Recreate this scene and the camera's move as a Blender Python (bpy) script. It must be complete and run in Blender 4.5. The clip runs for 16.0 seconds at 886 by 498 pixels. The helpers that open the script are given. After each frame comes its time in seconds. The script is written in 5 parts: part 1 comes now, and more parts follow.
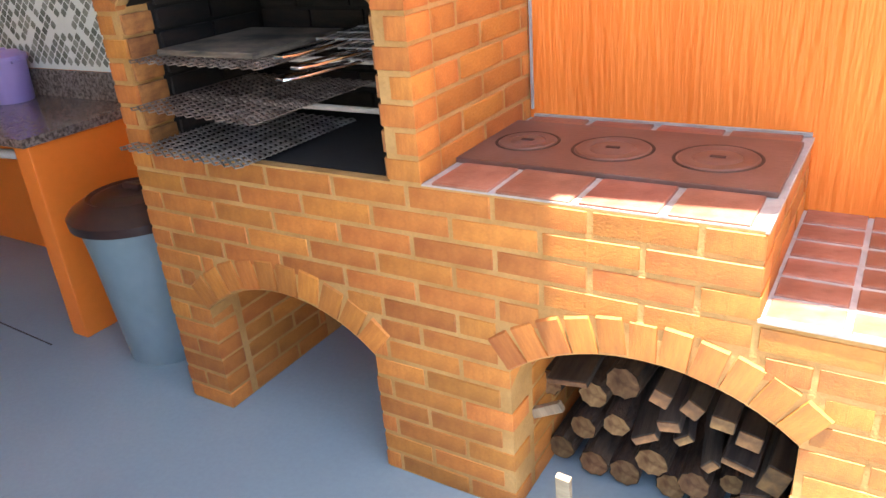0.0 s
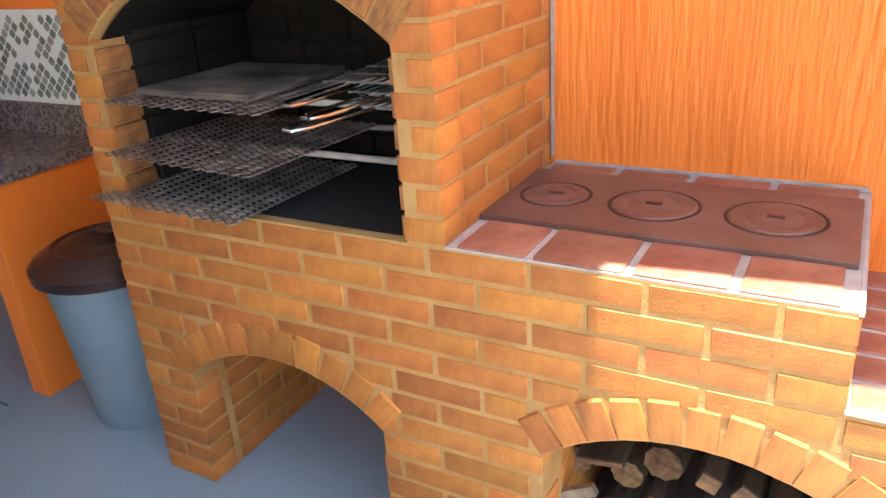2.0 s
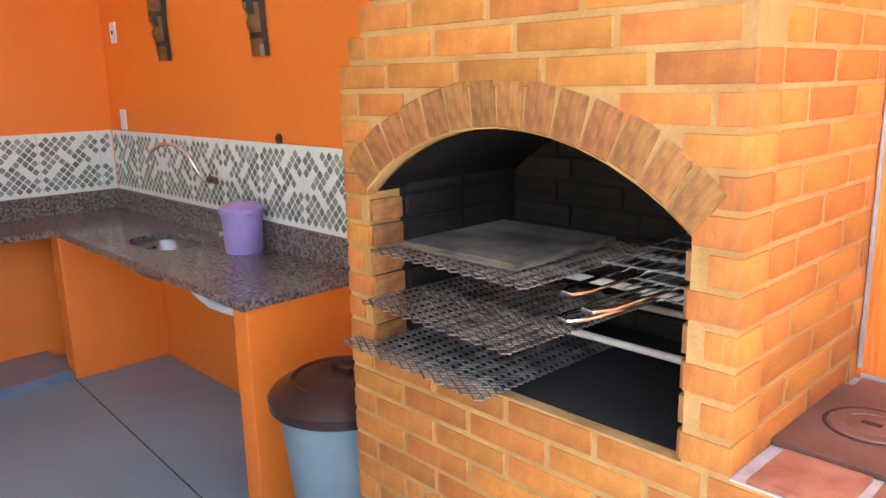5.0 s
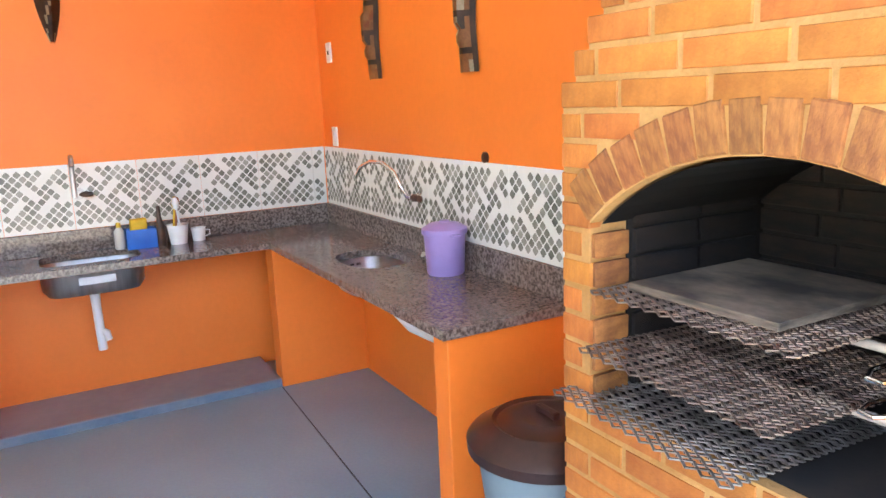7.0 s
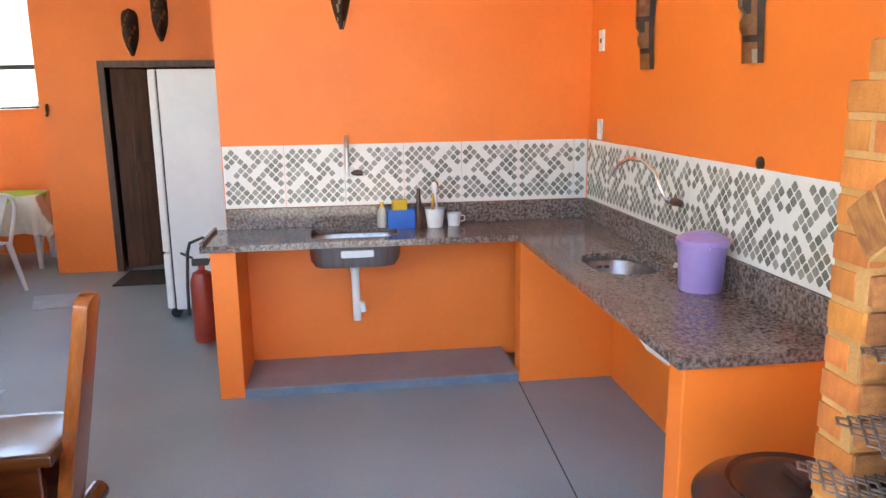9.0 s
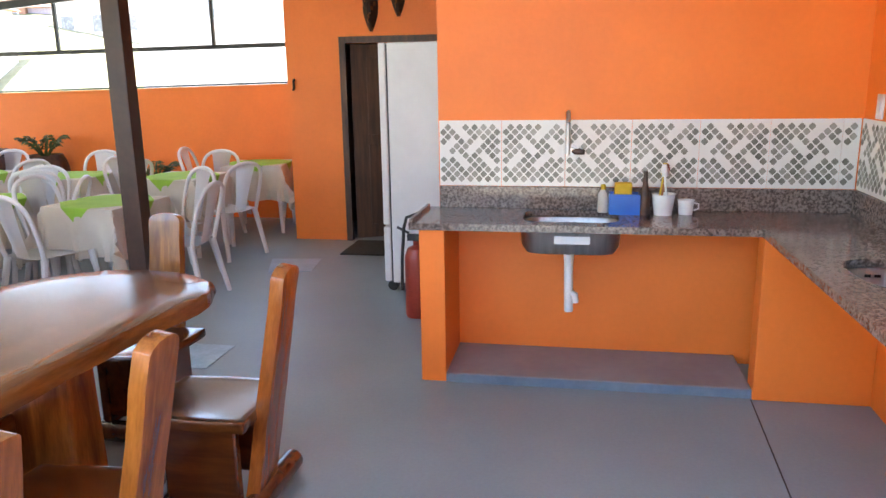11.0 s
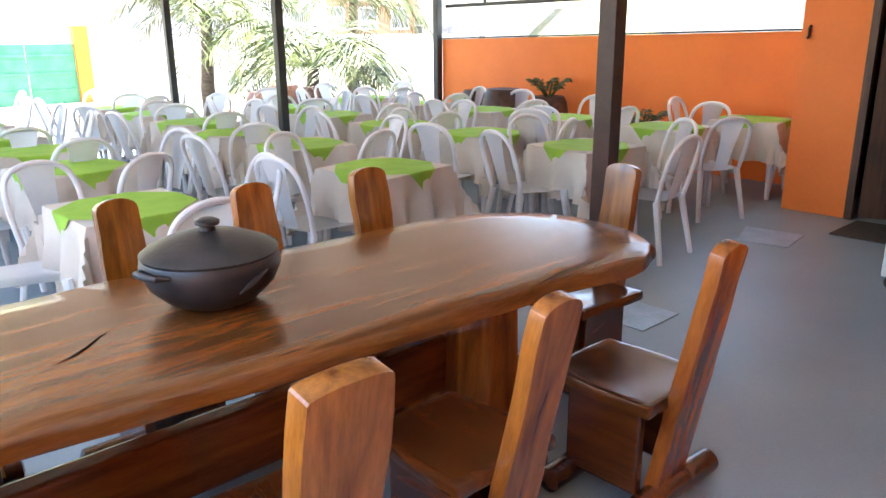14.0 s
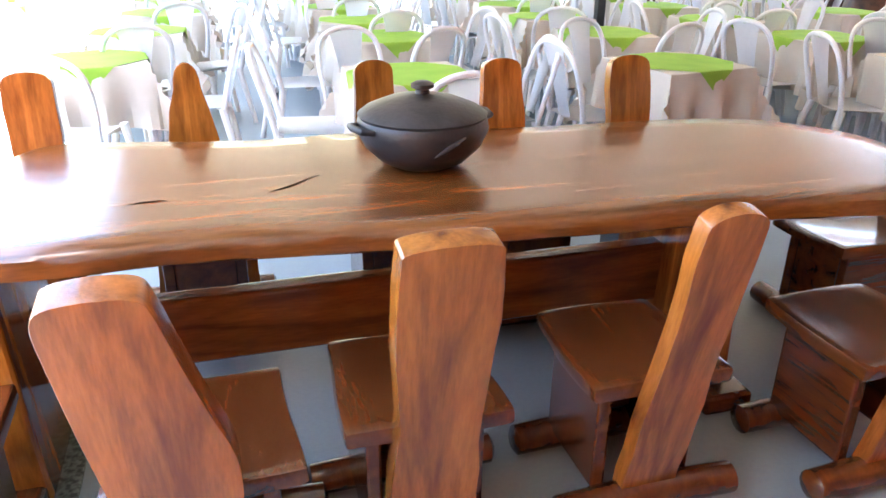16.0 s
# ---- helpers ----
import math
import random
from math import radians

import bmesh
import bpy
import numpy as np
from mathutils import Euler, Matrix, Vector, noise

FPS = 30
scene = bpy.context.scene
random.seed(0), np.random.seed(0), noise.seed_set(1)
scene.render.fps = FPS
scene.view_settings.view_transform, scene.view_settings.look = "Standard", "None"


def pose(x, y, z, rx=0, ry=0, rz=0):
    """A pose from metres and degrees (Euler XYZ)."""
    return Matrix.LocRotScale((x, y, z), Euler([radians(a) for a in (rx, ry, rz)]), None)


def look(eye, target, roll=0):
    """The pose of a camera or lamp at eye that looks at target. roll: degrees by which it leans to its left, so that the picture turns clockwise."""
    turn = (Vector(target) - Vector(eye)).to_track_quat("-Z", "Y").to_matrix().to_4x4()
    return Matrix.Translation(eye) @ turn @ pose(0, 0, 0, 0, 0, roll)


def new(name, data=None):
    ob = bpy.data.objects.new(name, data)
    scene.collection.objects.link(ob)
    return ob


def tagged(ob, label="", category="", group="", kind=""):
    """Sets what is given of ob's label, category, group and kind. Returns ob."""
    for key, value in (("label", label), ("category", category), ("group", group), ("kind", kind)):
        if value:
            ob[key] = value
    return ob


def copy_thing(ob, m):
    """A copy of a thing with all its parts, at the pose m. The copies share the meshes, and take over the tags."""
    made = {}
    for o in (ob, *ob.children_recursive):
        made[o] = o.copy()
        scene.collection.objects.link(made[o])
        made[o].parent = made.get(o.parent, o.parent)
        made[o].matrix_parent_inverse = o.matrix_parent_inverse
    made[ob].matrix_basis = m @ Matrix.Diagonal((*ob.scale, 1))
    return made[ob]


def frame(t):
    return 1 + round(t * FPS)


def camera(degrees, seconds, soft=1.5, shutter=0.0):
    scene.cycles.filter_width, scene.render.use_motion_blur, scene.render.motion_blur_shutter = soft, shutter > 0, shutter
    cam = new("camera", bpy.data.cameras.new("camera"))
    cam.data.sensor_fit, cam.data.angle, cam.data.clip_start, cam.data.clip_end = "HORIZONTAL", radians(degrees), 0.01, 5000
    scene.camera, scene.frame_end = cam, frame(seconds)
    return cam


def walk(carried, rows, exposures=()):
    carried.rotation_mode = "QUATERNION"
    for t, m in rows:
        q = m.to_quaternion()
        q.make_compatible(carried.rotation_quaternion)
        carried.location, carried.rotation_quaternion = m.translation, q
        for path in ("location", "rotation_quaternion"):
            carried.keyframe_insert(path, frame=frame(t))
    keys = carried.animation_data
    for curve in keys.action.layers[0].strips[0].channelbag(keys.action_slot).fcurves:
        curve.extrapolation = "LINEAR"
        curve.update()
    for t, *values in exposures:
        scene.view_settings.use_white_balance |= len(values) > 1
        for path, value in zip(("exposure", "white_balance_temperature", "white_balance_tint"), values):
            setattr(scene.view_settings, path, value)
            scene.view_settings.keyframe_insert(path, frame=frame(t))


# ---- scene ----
from mathutils.geometry import tessellate_polygon

EXPO = ((0.0, 2.68), (1.5, 2.5), (2.5, 2.68), (3.7, 2.8), (7.0, 3.6), (8.7, 3.55), (11.0, 3.4), (12.0, 3.32), (13.5, 3.32), (14.5, 3.38), (15.5, 3.75), (16.0, 3.85))
cam = camera(61.2, 16.0, soft=1.5)
PATH = [
    (0, (5.312, -2.037, 1.544), (4.322, -0.512, 0.711), -4.9),
    (0.5, (5.308, -1.959, 1.528), (4.304, -0.471, 0.646), -5.5),
    (1, (5.259, -1.925, 1.510), (4.316, -0.419, 0.592), -5.0),
    (1.5, (5.170, -1.902, 1.541), (4.272, -0.351, 0.653), -4.6),
    (2, (5.076, -1.896, 1.562), (4.160, -0.303, 0.772), -3.8),
    (2.5, (4.999, -1.902, 1.587), (4.047, -0.278, 0.911), -3.5),
    (3, (4.943, -1.897, 1.609), (3.868, -0.323, 1.004), -3.0),
    (3.5, (4.901, -1.879, 1.623), (3.716, -0.370, 1.060), -2.6),
    (3.7, (4.884, -1.878, 1.619), (3.669, -0.388, 1.069), -2.0),
    (5.8, (4.855, -1.745, 1.631), (3.306, -0.537, 1.256), -2.1),
    (6, (4.839, -1.738, 1.632), (3.253, -0.583, 1.246), -2.5),
    (6.5, (4.759, -1.712, 1.637), (3.109, -0.655, 1.239), -2.1),
    (7, (4.655, -1.709, 1.643), (2.935, -0.767, 1.247), -2.4),
    (7.5, (4.578, -1.708, 1.640), (2.796, -0.895, 1.235), -2.8),
    (8, (4.546, -1.649, 1.650), (2.692, -1.022, 1.240), -1.8),
    (8.5, (4.533, -1.576, 1.650), (2.622, -1.152, 1.242), -1.1),
    (8.7, (4.533, -1.552, 1.650), (2.607, -1.200, 1.245), -0.9),
    (10.8, (4.245, -1.467, 1.618), (2.313, -1.725, 1.169), -1.1),
    (11, (4.208, -1.439, 1.610), (2.291, -1.788, 1.160), -0.9),
    (11.5, (4.152, -1.393, 1.596), (2.284, -1.938, 1.134), -0.9),
    (12, (4.069, -1.411, 1.593), (2.264, -2.131, 1.121), -1.0),
    (12.5, (3.971, -1.482, 1.593), (2.236, -2.364, 1.135), -1.8),
    (13, (3.940, -1.524, 1.586), (2.289, -2.549, 1.111), -1.5),
    (13.5, (3.897, -1.510, 1.584), (2.393, -2.727, 1.077), -0.6),
    (14, (3.856, -1.458, 1.573), (2.553, -2.869, 1.015), -0.4),
    (14.5, (3.797, -1.405, 1.554), (2.669, -2.936, 0.934), 0.0),
    (15, (3.715, -1.438, 1.515), (2.746, -3.042, 0.817), -1.2),
    (15.5, (3.610, -1.373, 1.516), (2.883, -3.070, 0.746), -0.7),
    (16, (3.503, -1.296, 1.500), (2.974, -3.048, 0.694), 0.6),
]
walk(cam, [(t, look(eye, target, roll)) for t, eye, target, roll in PATH], exposures=EXPO)

# ---------------------------------------------------------------- light
world = bpy.data.worlds.new("sky")
scene.world = world
world.use_nodes = True
wn = world.node_tree.nodes
sky = wn.new("ShaderNodeTexSky")
sky.sky_type = "NISHITA"
sky.sun_disc = False
SUN_EL, SUN_AZ = radians(85), radians(165)
sky.sun_elevation, sky.sun_rotation = SUN_EL, SUN_AZ
sky.dust_density = 2.0
world.node_tree.links.new(sky.outputs[0], wn["Background"].inputs[0])
wn["Background"].inputs[1].default_value = 0.15
sun_data = bpy.data.lights.new("sun", "SUN")
sun_data.energy, sun_data.angle, sun_data.color = 5.0, radians(0.6), (1.0, 0.95, 0.87)
sun = new("sun", sun_data)
sun_way = Vector((math.sin(SUN_AZ) * math.cos(SUN_EL), math.cos(SUN_AZ) * math.cos(SUN_EL), math.sin(SUN_EL)))
sun.matrix_world = look(sun_way * 30, (0, 0, 0))


# ---------------------------------------------------------------- materials
def mat(name, c1, c2, rough=0.6, metal=0.0, scale=6.0, detail=6.0, bump=0.15, bscale=None, stretch=(1, 1, 1), rand=0.0, spec=0.5,
        fine=None, lo=0.35, hi=0.65, island=False, dist=0.0, coat=0.0, bdist=0.004):
    """Two colours mixed by noise in object space at one scale, roughened at a finer one, with relief."""
    m = bpy.data.materials.new(name)
    m.use_nodes = True
    n, l = m.node_tree.nodes, m.node_tree.links
    b = n["Principled BSDF"]
    tc, mp = n.new("ShaderNodeTexCoord"), n.new("ShaderNodeMapping")
    mp.inputs["Scale"].default_value = stretch
    l.new(tc.outputs["Object"], mp.inputs[0])
    t1, t2 = n.new("ShaderNodeTexNoise"), n.new("ShaderNodeTexNoise")
    t1.inputs["Scale"].default_value, t1.inputs["Detail"].default_value, t1.inputs["Distortion"].default_value = scale, detail, dist
    t2.inputs["Scale"].default_value, t2.inputs["Detail"].default_value = bscale or scale * 8, 5
    l.new(mp.outputs[0], t1.inputs[0]), l.new(mp.outputs[0], t2.inputs[0])
    r = n.new("ShaderNodeValToRGB")
    r.color_ramp.elements[0].position, r.color_ramp.elements[1].position = lo, hi
    r.color_ramp.elements[0].color, r.color_ramp.elements[1].color = (*c1, 1), (*c2, 1)
    l.new(t1.outputs[0], r.inputs[0])
    out = r.outputs[0]
    if rand or island:
        info = n.new("ShaderNodeNewGeometry" if island else "ShaderNodeObjectInfo")
        pick = info.outputs["Random Per Island"] if island else info.outputs["Random"]
        hsv, mr, mr2 = n.new("ShaderNodeHueSaturation"), n.new("ShaderNodeMapRange"), n.new("ShaderNodeMapRange")
        mr.inputs["To Min"].default_value, mr.inputs["To Max"].default_value = 1 - rand, 1 + rand
        mr2.inputs["To Min"].default_value, mr2.inputs["To Max"].default_value = 0.5 - rand * 0.03, 0.5 + rand * 0.03
        wr = n.new("ShaderNodeTexWhiteNoise")
        wr.noise_dimensions = "1D"
        l.new(pick, mr.inputs[0]), l.new(pick, wr.inputs["W"]), l.new(wr.outputs[0], mr2.inputs[0])
        l.new(mr.outputs[0], hsv.inputs["Value"]), l.new(mr2.outputs[0], hsv.inputs["Hue"]), l.new(out, hsv.inputs["Color"])
        out = hsv.outputs[0]
    mix = n.new("ShaderNodeMixRGB")
    mix.blend_type = "MULTIPLY"
    mix.inputs[0].default_value = 0.35 if fine is None else fine
    l.new(out, mix.inputs[1])
    g = n.new("ShaderNodeValToRGB")
    g.color_ramp.elements[0].position, g.color_ramp.elements[1].position = 0.3, 0.7
    g.color_ramp.elements[0].color = (0.55, 0.55, 0.55, 1)
    l.new(t2.outputs[0], g.inputs[0]), l.new(g.outputs[0], mix.inputs[2])
    l.new(mix.outputs[0], b.inputs["Base Color"])
    b.inputs["Roughness"].default_value, b.inputs["Metallic"].default_value = rough, metal
    b.inputs["Specular IOR Level"].default_value = spec
    b.inputs["Coat Weight"].default_value, b.inputs["Coat Roughness"].default_value = coat, 0.12
    rr = n.new("ShaderNodeMapRange")
    rr.inputs["To Min"].default_value, rr.inputs["To Max"].default_value = max(rough - 0.08, 0.02), min(rough + 0.1, 1)
    l.new(t1.outputs[0], rr.inputs[0]), l.new(rr.outputs[0], b.inputs["Roughness"])
    if bump:
        bp = n.new("ShaderNodeBump")
        bp.inputs["Strength"].default_value, bp.inputs["Distance"].default_value = bump, bdist
        l.new(t2.outputs[0], bp.inputs["Height"]), l.new(bp.outputs[0], b.inputs["Normal"])
    return m


ORANGE = mat("orange_paint", (0.86, 0.20, 0.022), (0.95, 0.235, 0.03), 0.5, scale=1.3, bump=0.25, bscale=30, fine=0.08)
STUCCO = mat("ribbed_orange_stucco", (0.86, 0.205, 0.022), (0.97, 0.26, 0.035), 0.55, scale=1.6, bump=0.65, bscale=19, stretch=(3.2, 1, 0.34), fine=0.08, bdist=0.02)
FLOOR = mat("grey_floor_paint", (0.225, 0.30, 0.345), (0.29, 0.37, 0.41), 0.42, scale=0.9, bump=0.12, bscale=60, fine=0.15)
PLINTH = mat("grey_plinth_paint", (0.24, 0.25, 0.28), (0.3, 0.31, 0.34), 0.45, scale=2, bump=0.1, fine=0.15)
STRIPE = mat("blue_grey_stripe", (0.13, 0.2, 0.28), (0.19, 0.25, 0.31), 0.5, scale=5, fine=0.2)
BRICK = mat("orange_clay_brick", (0.41, 0.128, 0.023), (0.56, 0.2, 0.038), 0.62, scale=3.2, stretch=(1, 0.45, 0.29), bump=0.4, bscale=38, rand=0.22, fine=0.3)
RED_BRICK = mat("red_clay_paver", (0.25, 0.088, 0.052), (0.37, 0.16, 0.105), 0.5, scale=3, stretch=(1, 0.8, 0.3), bump=0.4, bscale=34, rand=0.2, fine=0.35)
SOOT_BRICK = mat("sooty_brick", (0.007, 0.005, 0.004), (0.028, 0.016, 0.010), 0.85, scale=3, bump=0.5, bscale=70, rand=0.25)
MORTAR = mat("yellow_mortar", (0.42, 0.215, 0.065), (0.54, 0.30, 0.105), 0.85, scale=7, bump=0.6, bscale=120, fine=0.3)
GROUT = mat("pale_grey_grout", (0.34, 0.30, 0.27), (0.47, 0.43, 0.39), 0.8, scale=8, bump=0.4, fine=0.3)
SOOT = mat("soot", (0.005, 0.004, 0.004), (0.018, 0.013, 0.010), 0.9, scale=5)
IRON = mat("rusty_brown_iron", (0.15, 0.075, 0.055), (0.21, 0.12, 0.095), 0.45, metal=0.25, scale=7, bump=0.2, bscale=80, fine=0.25)
IRON_DARK = mat("dark_iron", (0.03, 0.02, 0.016), (0.07, 0.04, 0.03), 0.6, metal=0.4, scale=9)
MESH_METAL = mat("weathered_steel_mesh", (0.2, 0.185, 0.17), (0.48, 0.45, 0.43), 0.4, metal=0.8, scale=14, bump=0)
RUSTY_MESH = mat("rusty_steel_mesh", (0.13, 0.085, 0.065), (0.32, 0.25, 0.21), 0.5, metal=0.6, scale=14, bump=0)
CHROME = mat("chrome_wire", (0.75, 0.75, 0.75), (0.85, 0.85, 0.85), 0.15, metal=1.0, bump=0, fine=0.05)
STEEL = mat("brushed_stainless_steel", (0.52, 0.52, 0.52), (0.66, 0.66, 0.65), 0.34, metal=1.0, scale=3, bump=0.05, stretch=(1, 12, 1), fine=0.15)
BAR = mat("pale_steel_bar", (0.42, 0.36, 0.3), (0.55, 0.48, 0.42), 0.5, metal=0.2, scale=9)
BOARD = mat("pale_wooden_board", (0.2, 0.14, 0.09), (0.36, 0.26, 0.17), 0.7, scale=3, stretch=(1, 8, 8), bump=0.3)
SOOTY_BOARD = mat("smoke_darkened_board", (0.06, 0.048, 0.038), (0.3, 0.23, 0.165), 0.7, scale=5, stretch=(1, 1.6, 8), bump=0.3)
SMOKED = mat("smoke_stained_brick", (0.24, 0.085, 0.026), (0.42, 0.165, 0.045), 0.7, scale=5, stretch=(1, 0.5, 0.5), bump=0.4, bscale=34, rand=0.2, fine=0.4)
TIMBER_END = mat("brown_sawn_end", (0.07, 0.03, 0.014), (0.3, 0.15, 0.06), 0.8, scale=22, bump=0.5, bscale=60, rand=0.35)
DARK_TIMBER = mat("dark_weathered_timber", (0.03, 0.022, 0.018), (0.1, 0.075, 0.058), 0.8, scale=4, stretch=(9, 1, 9), bump=0.6, bscale=18, rand=0.4)
BARK = mat("firewood_bark", (0.035, 0.02, 0.013), (0.11, 0.065, 0.04), 0.9, scale=9, bump=1.0, bscale=30, stretch=(3, 1, 3), rand=0.3, bdist=0.01)
LOG_END = mat("cut_log_end", (0.15, 0.058, 0.024), (0.42, 0.24, 0.11), 0.8, scale=16, bump=0.5, bscale=60, rand=0.25, dist=1.5)
GRANITE = mat("brown_grey_granite", (0.085, 0.062, 0.053), (0.29, 0.235, 0.205), 0.14, scale=75, detail=3, bump=0, fine=0.6, bscale=190, lo=0.38, hi=0.62)
TILE_WHITE = mat("white_tile_glaze", (0.72, 0.72, 0.68), (0.8, 0.8, 0.76), 0.12, scale=3, bump=0, fine=0.05)
TILE_DARK = mat("olive_grey_tile_glaze", (0.17, 0.175, 0.145), (0.3, 0.3, 0.26), 0.15, scale=9, bump=0, fine=0.1, island=True, rand=0.35)
WHITE_PL = mat("white_plastic", (0.72, 0.73, 0.74), (0.8, 0.8, 0.8), 0.3, scale=4, bump=0.03, fine=0.06)
WHITE_PAINT = mat("white_enamel", (0.70, 0.70, 0.68), (0.78, 0.78, 0.76), 0.3, scale=2, bump=0.02, fine=0.05)
PURPLE = mat("lilac_plastic", (0.34, 0.25, 0.58), (0.4, 0.3, 0.64), 0.35, scale=4, bump=0.02, fine=0.06)
BIN_GREY = mat("blue_grey_plastic", (0.20, 0.265, 0.29), (0.25, 0.31, 0.335), 0.4, scale=3, bump=0.05, fine=0.1)
BIN_LID = mat("dark_brown_plastic", (0.022, 0.010, 0.009), (0.06, 0.025, 0.02), 0.3, scale=5, bump=0.05)
WOOD = mat("varnished_wood", (0.07, 0.019, 0.005), (0.25, 0.083, 0.017), 0.2, lo=0.28, hi=0.82, detail=4, scale=2.6, stretch=(0.6, 4.5, 4.5), bump=0.15, bscale=30, rand=0.12, fine=0.55, dist=0.9, coat=0.25)
WOOD_UP = mat("varnished_wood_upright", (0.13, 0.034, 0.006), (0.5, 0.175, 0.028), 0.22, lo=0.3, hi=0.73, scale=2.4, stretch=(5, 5, 0.8), bump=0.18, bscale=28, rand=0.25, fine=0.55, dist=0.9, coat=0.5)
WOOD_SEAT = mat("dark_varnished_wood", (0.05, 0.013, 0.004), (0.14, 0.038, 0.009), 0.2, lo=0.25, hi=0.75, scale=2.6, stretch=(7, 0.8, 7), bump=0.12, bscale=26, rand=0.15, fine=0.35, dist=0.8, coat=0.6)
CRACK = mat("dark_crack", (0.012, 0.005, 0.003), (0.03, 0.012, 0.006), 0.8, scale=20)
CLAY = mat("black_clay", (0.012, 0.012, 0.013), (0.035, 0.033, 0.034), 0.42, scale=9, bump=0.25, bscale=60)
POST = mat("dark_brown_paint", (0.042, 0.018, 0.011), (0.075, 0.034, 0.021), 0.4, scale=4, bump=0.15)
STEEL_DARK = mat("dark_green_steel_paint", (0.018, 0.022, 0.02), (0.04, 0.045, 0.04), 0.45, scale=5)
# door wood; its dark brown also stands for dimness in the room behind
DOOR_AND_DIM_ROOM = mat("dark_door_wood_and_room_dimness", (0.055, 0.025, 0.012), (0.13, 0.06, 0.028), 0.45, scale=3, stretch=(8, 8, 0.8), bump=0.2)
CREAM = mat("cream_cloth", (0.55, 0.5, 0.42), (0.66, 0.61, 0.53), 0.85, scale=3, bump=0.3, bscale=200, fine=0.12)
LIME = mat("lime_green_cloth", (0.24, 0.46, 0.035), (0.32, 0.55, 0.06), 0.8, scale=4, bump=0.3, bscale=200, fine=0.1)
RED_PAINT = mat("red_enamel", (0.28, 0.028, 0.016), (0.36, 0.045, 0.025), 0.35, scale=4, fine=0.2)
BLACK = mat("black_rubber", (0.012, 0.012, 0.012), (0.03, 0.03, 0.03), 0.5)
BLUE = mat("blue_plastic", (0.008, 0.11, 0.5), (0.015, 0.15, 0.58), 0.35, fine=0.08)
YELLOW = mat("yellow_sponge", (0.7, 0.45, 0.02), (0.8, 0.55, 0.05), 0.85, scale=30, bump=0.5)
GREEN_GATE = mat("green_gate_paint", (0.05, 0.24, 0.13), (0.09, 0.31, 0.18), 0.5, scale=3)
GROUND = mat("pale_garden_ground", (0.3, 0.27, 0.22), (0.46, 0.42, 0.35), 0.9, scale=1.2, bump=0.5)
GRASS = mat("dry_hill_grass", (0.13, 0.14, 0.07), (0.3, 0.29, 0.19), 0.95, scale=0.4)
LEAF = mat("palm_leaf", (0.03, 0.052, 0.009), (0.1, 0.12, 0.026), 0.5, scale=3, island=True, rand=0.3)
TRUNK = mat("palm_trunk", (0.06, 0.04, 0.025), (0.13, 0.09, 0.055), 0.9, scale=7, bump=0.8, stretch=(1, 1, 4))
HOUSE_A = mat("pale_house_render", (0.6, 0.57, 0.52), (0.72, 0.7, 0.65), 0.8, scale=1)
HOUSE_B = mat("lilac_house_render", (0.45, 0.4, 0.5), (0.55, 0.5, 0.58), 0.8, scale=1)
HOUSE_C = mat("raw_brick_house", (0.32, 0.16, 0.1), (0.42, 0.24, 0.16), 0.85, scale=2)
ROOF_TILE = mat("clay_roof", (0.3, 0.13, 0.07), (0.42, 0.2, 0.12), 0.8, scale=2)
GLASS_DARK = mat("dark_window_glass", (0.2, 0.21, 0.22), (0.28, 0.29, 0.3), 0.25, bump=0)
CORRUGATED = mat("corrugated_metal_sheet", (0.3, 0.26, 0.22), (0.44, 0.39, 0.34), 0.45, metal=0.3, scale=1.2, bump=0.1)
CEIL = mat("white_ceiling_paint", (0.7, 0.68, 0.64), (0.78, 0.76, 0.72), 0.8, scale=1.5, fine=0.08)
PATCH = mat("floor_hatch_paint", (0.26, 0.40, 0.5), (0.38, 0.52, 0.62), 0.3, scale=6)
MASK_DARK = mat("dark_carved_wood", (0.03, 0.014, 0.008), (0.1, 0.042, 0.02), 0.45, scale=14, bump=0.4)
MASK_RED = mat("ochre_red_carving", (0.3, 0.07, 0.02), (0.4, 0.17, 0.05), 0.5, scale=22)
MASK_BROWN = mat("brown_carved_wood", (0.26, 0.1, 0.035), (0.46, 0.2, 0.07), 0.5, scale=16, bump=0.3)
MASK_PALE = mat("pale_carving_paint", (0.5, 0.42, 0.28), (0.62, 0.54, 0.38), 0.6, scale=14)
MESH_MAT = mat("grey_green_mesh_mat", (0.05, 0.07, 0.065), (0.2, 0.25, 0.23), 0.6, scale=60, detail=1, bump=0.6, bscale=60)
RUBBER_MAT = mat("dark_rubber_mat", (0.02, 0.025, 0.022), (0.05, 0.055, 0.05), 0.7, scale=20)


# ---------------------------------------------------------------- mesh helpers
def box(bm, x0, x1, y0, y1, z0, z1, m=None):
    v = [bm.verts.new(p) for p in ((x0, y0, z0), (x1, y0, z0), (x1, y1, z0), (x0, y1, z0), (x0, y0, z1), (x1, y0, z1), (x1, y1, z1), (x0, y1, z1))]
    if m is not None:
        for q in v:
            q.co = m @ q.co
    for f in ((3, 2, 1, 0), (4, 5, 6, 7), (0, 1, 5, 4), (1, 2, 6, 5), (2, 3, 7, 6), (3, 0, 4, 7)):
        bm.faces.new([v[i] for i in f])
    return v


def soften(bm, width, segments=2):
    bmesh.ops.remove_doubles(bm, verts=bm.verts, dist=1e-5)
    edges = [e for e in bm.edges if len(e.link_faces) == 2 and e.calc_face_angle(0) > 0.5]
    bmesh.ops.bevel(bm, geom=edges, offset=width, segments=segments, affect="EDGES", clamp_overlap=True, profile=0.6)
    return bm


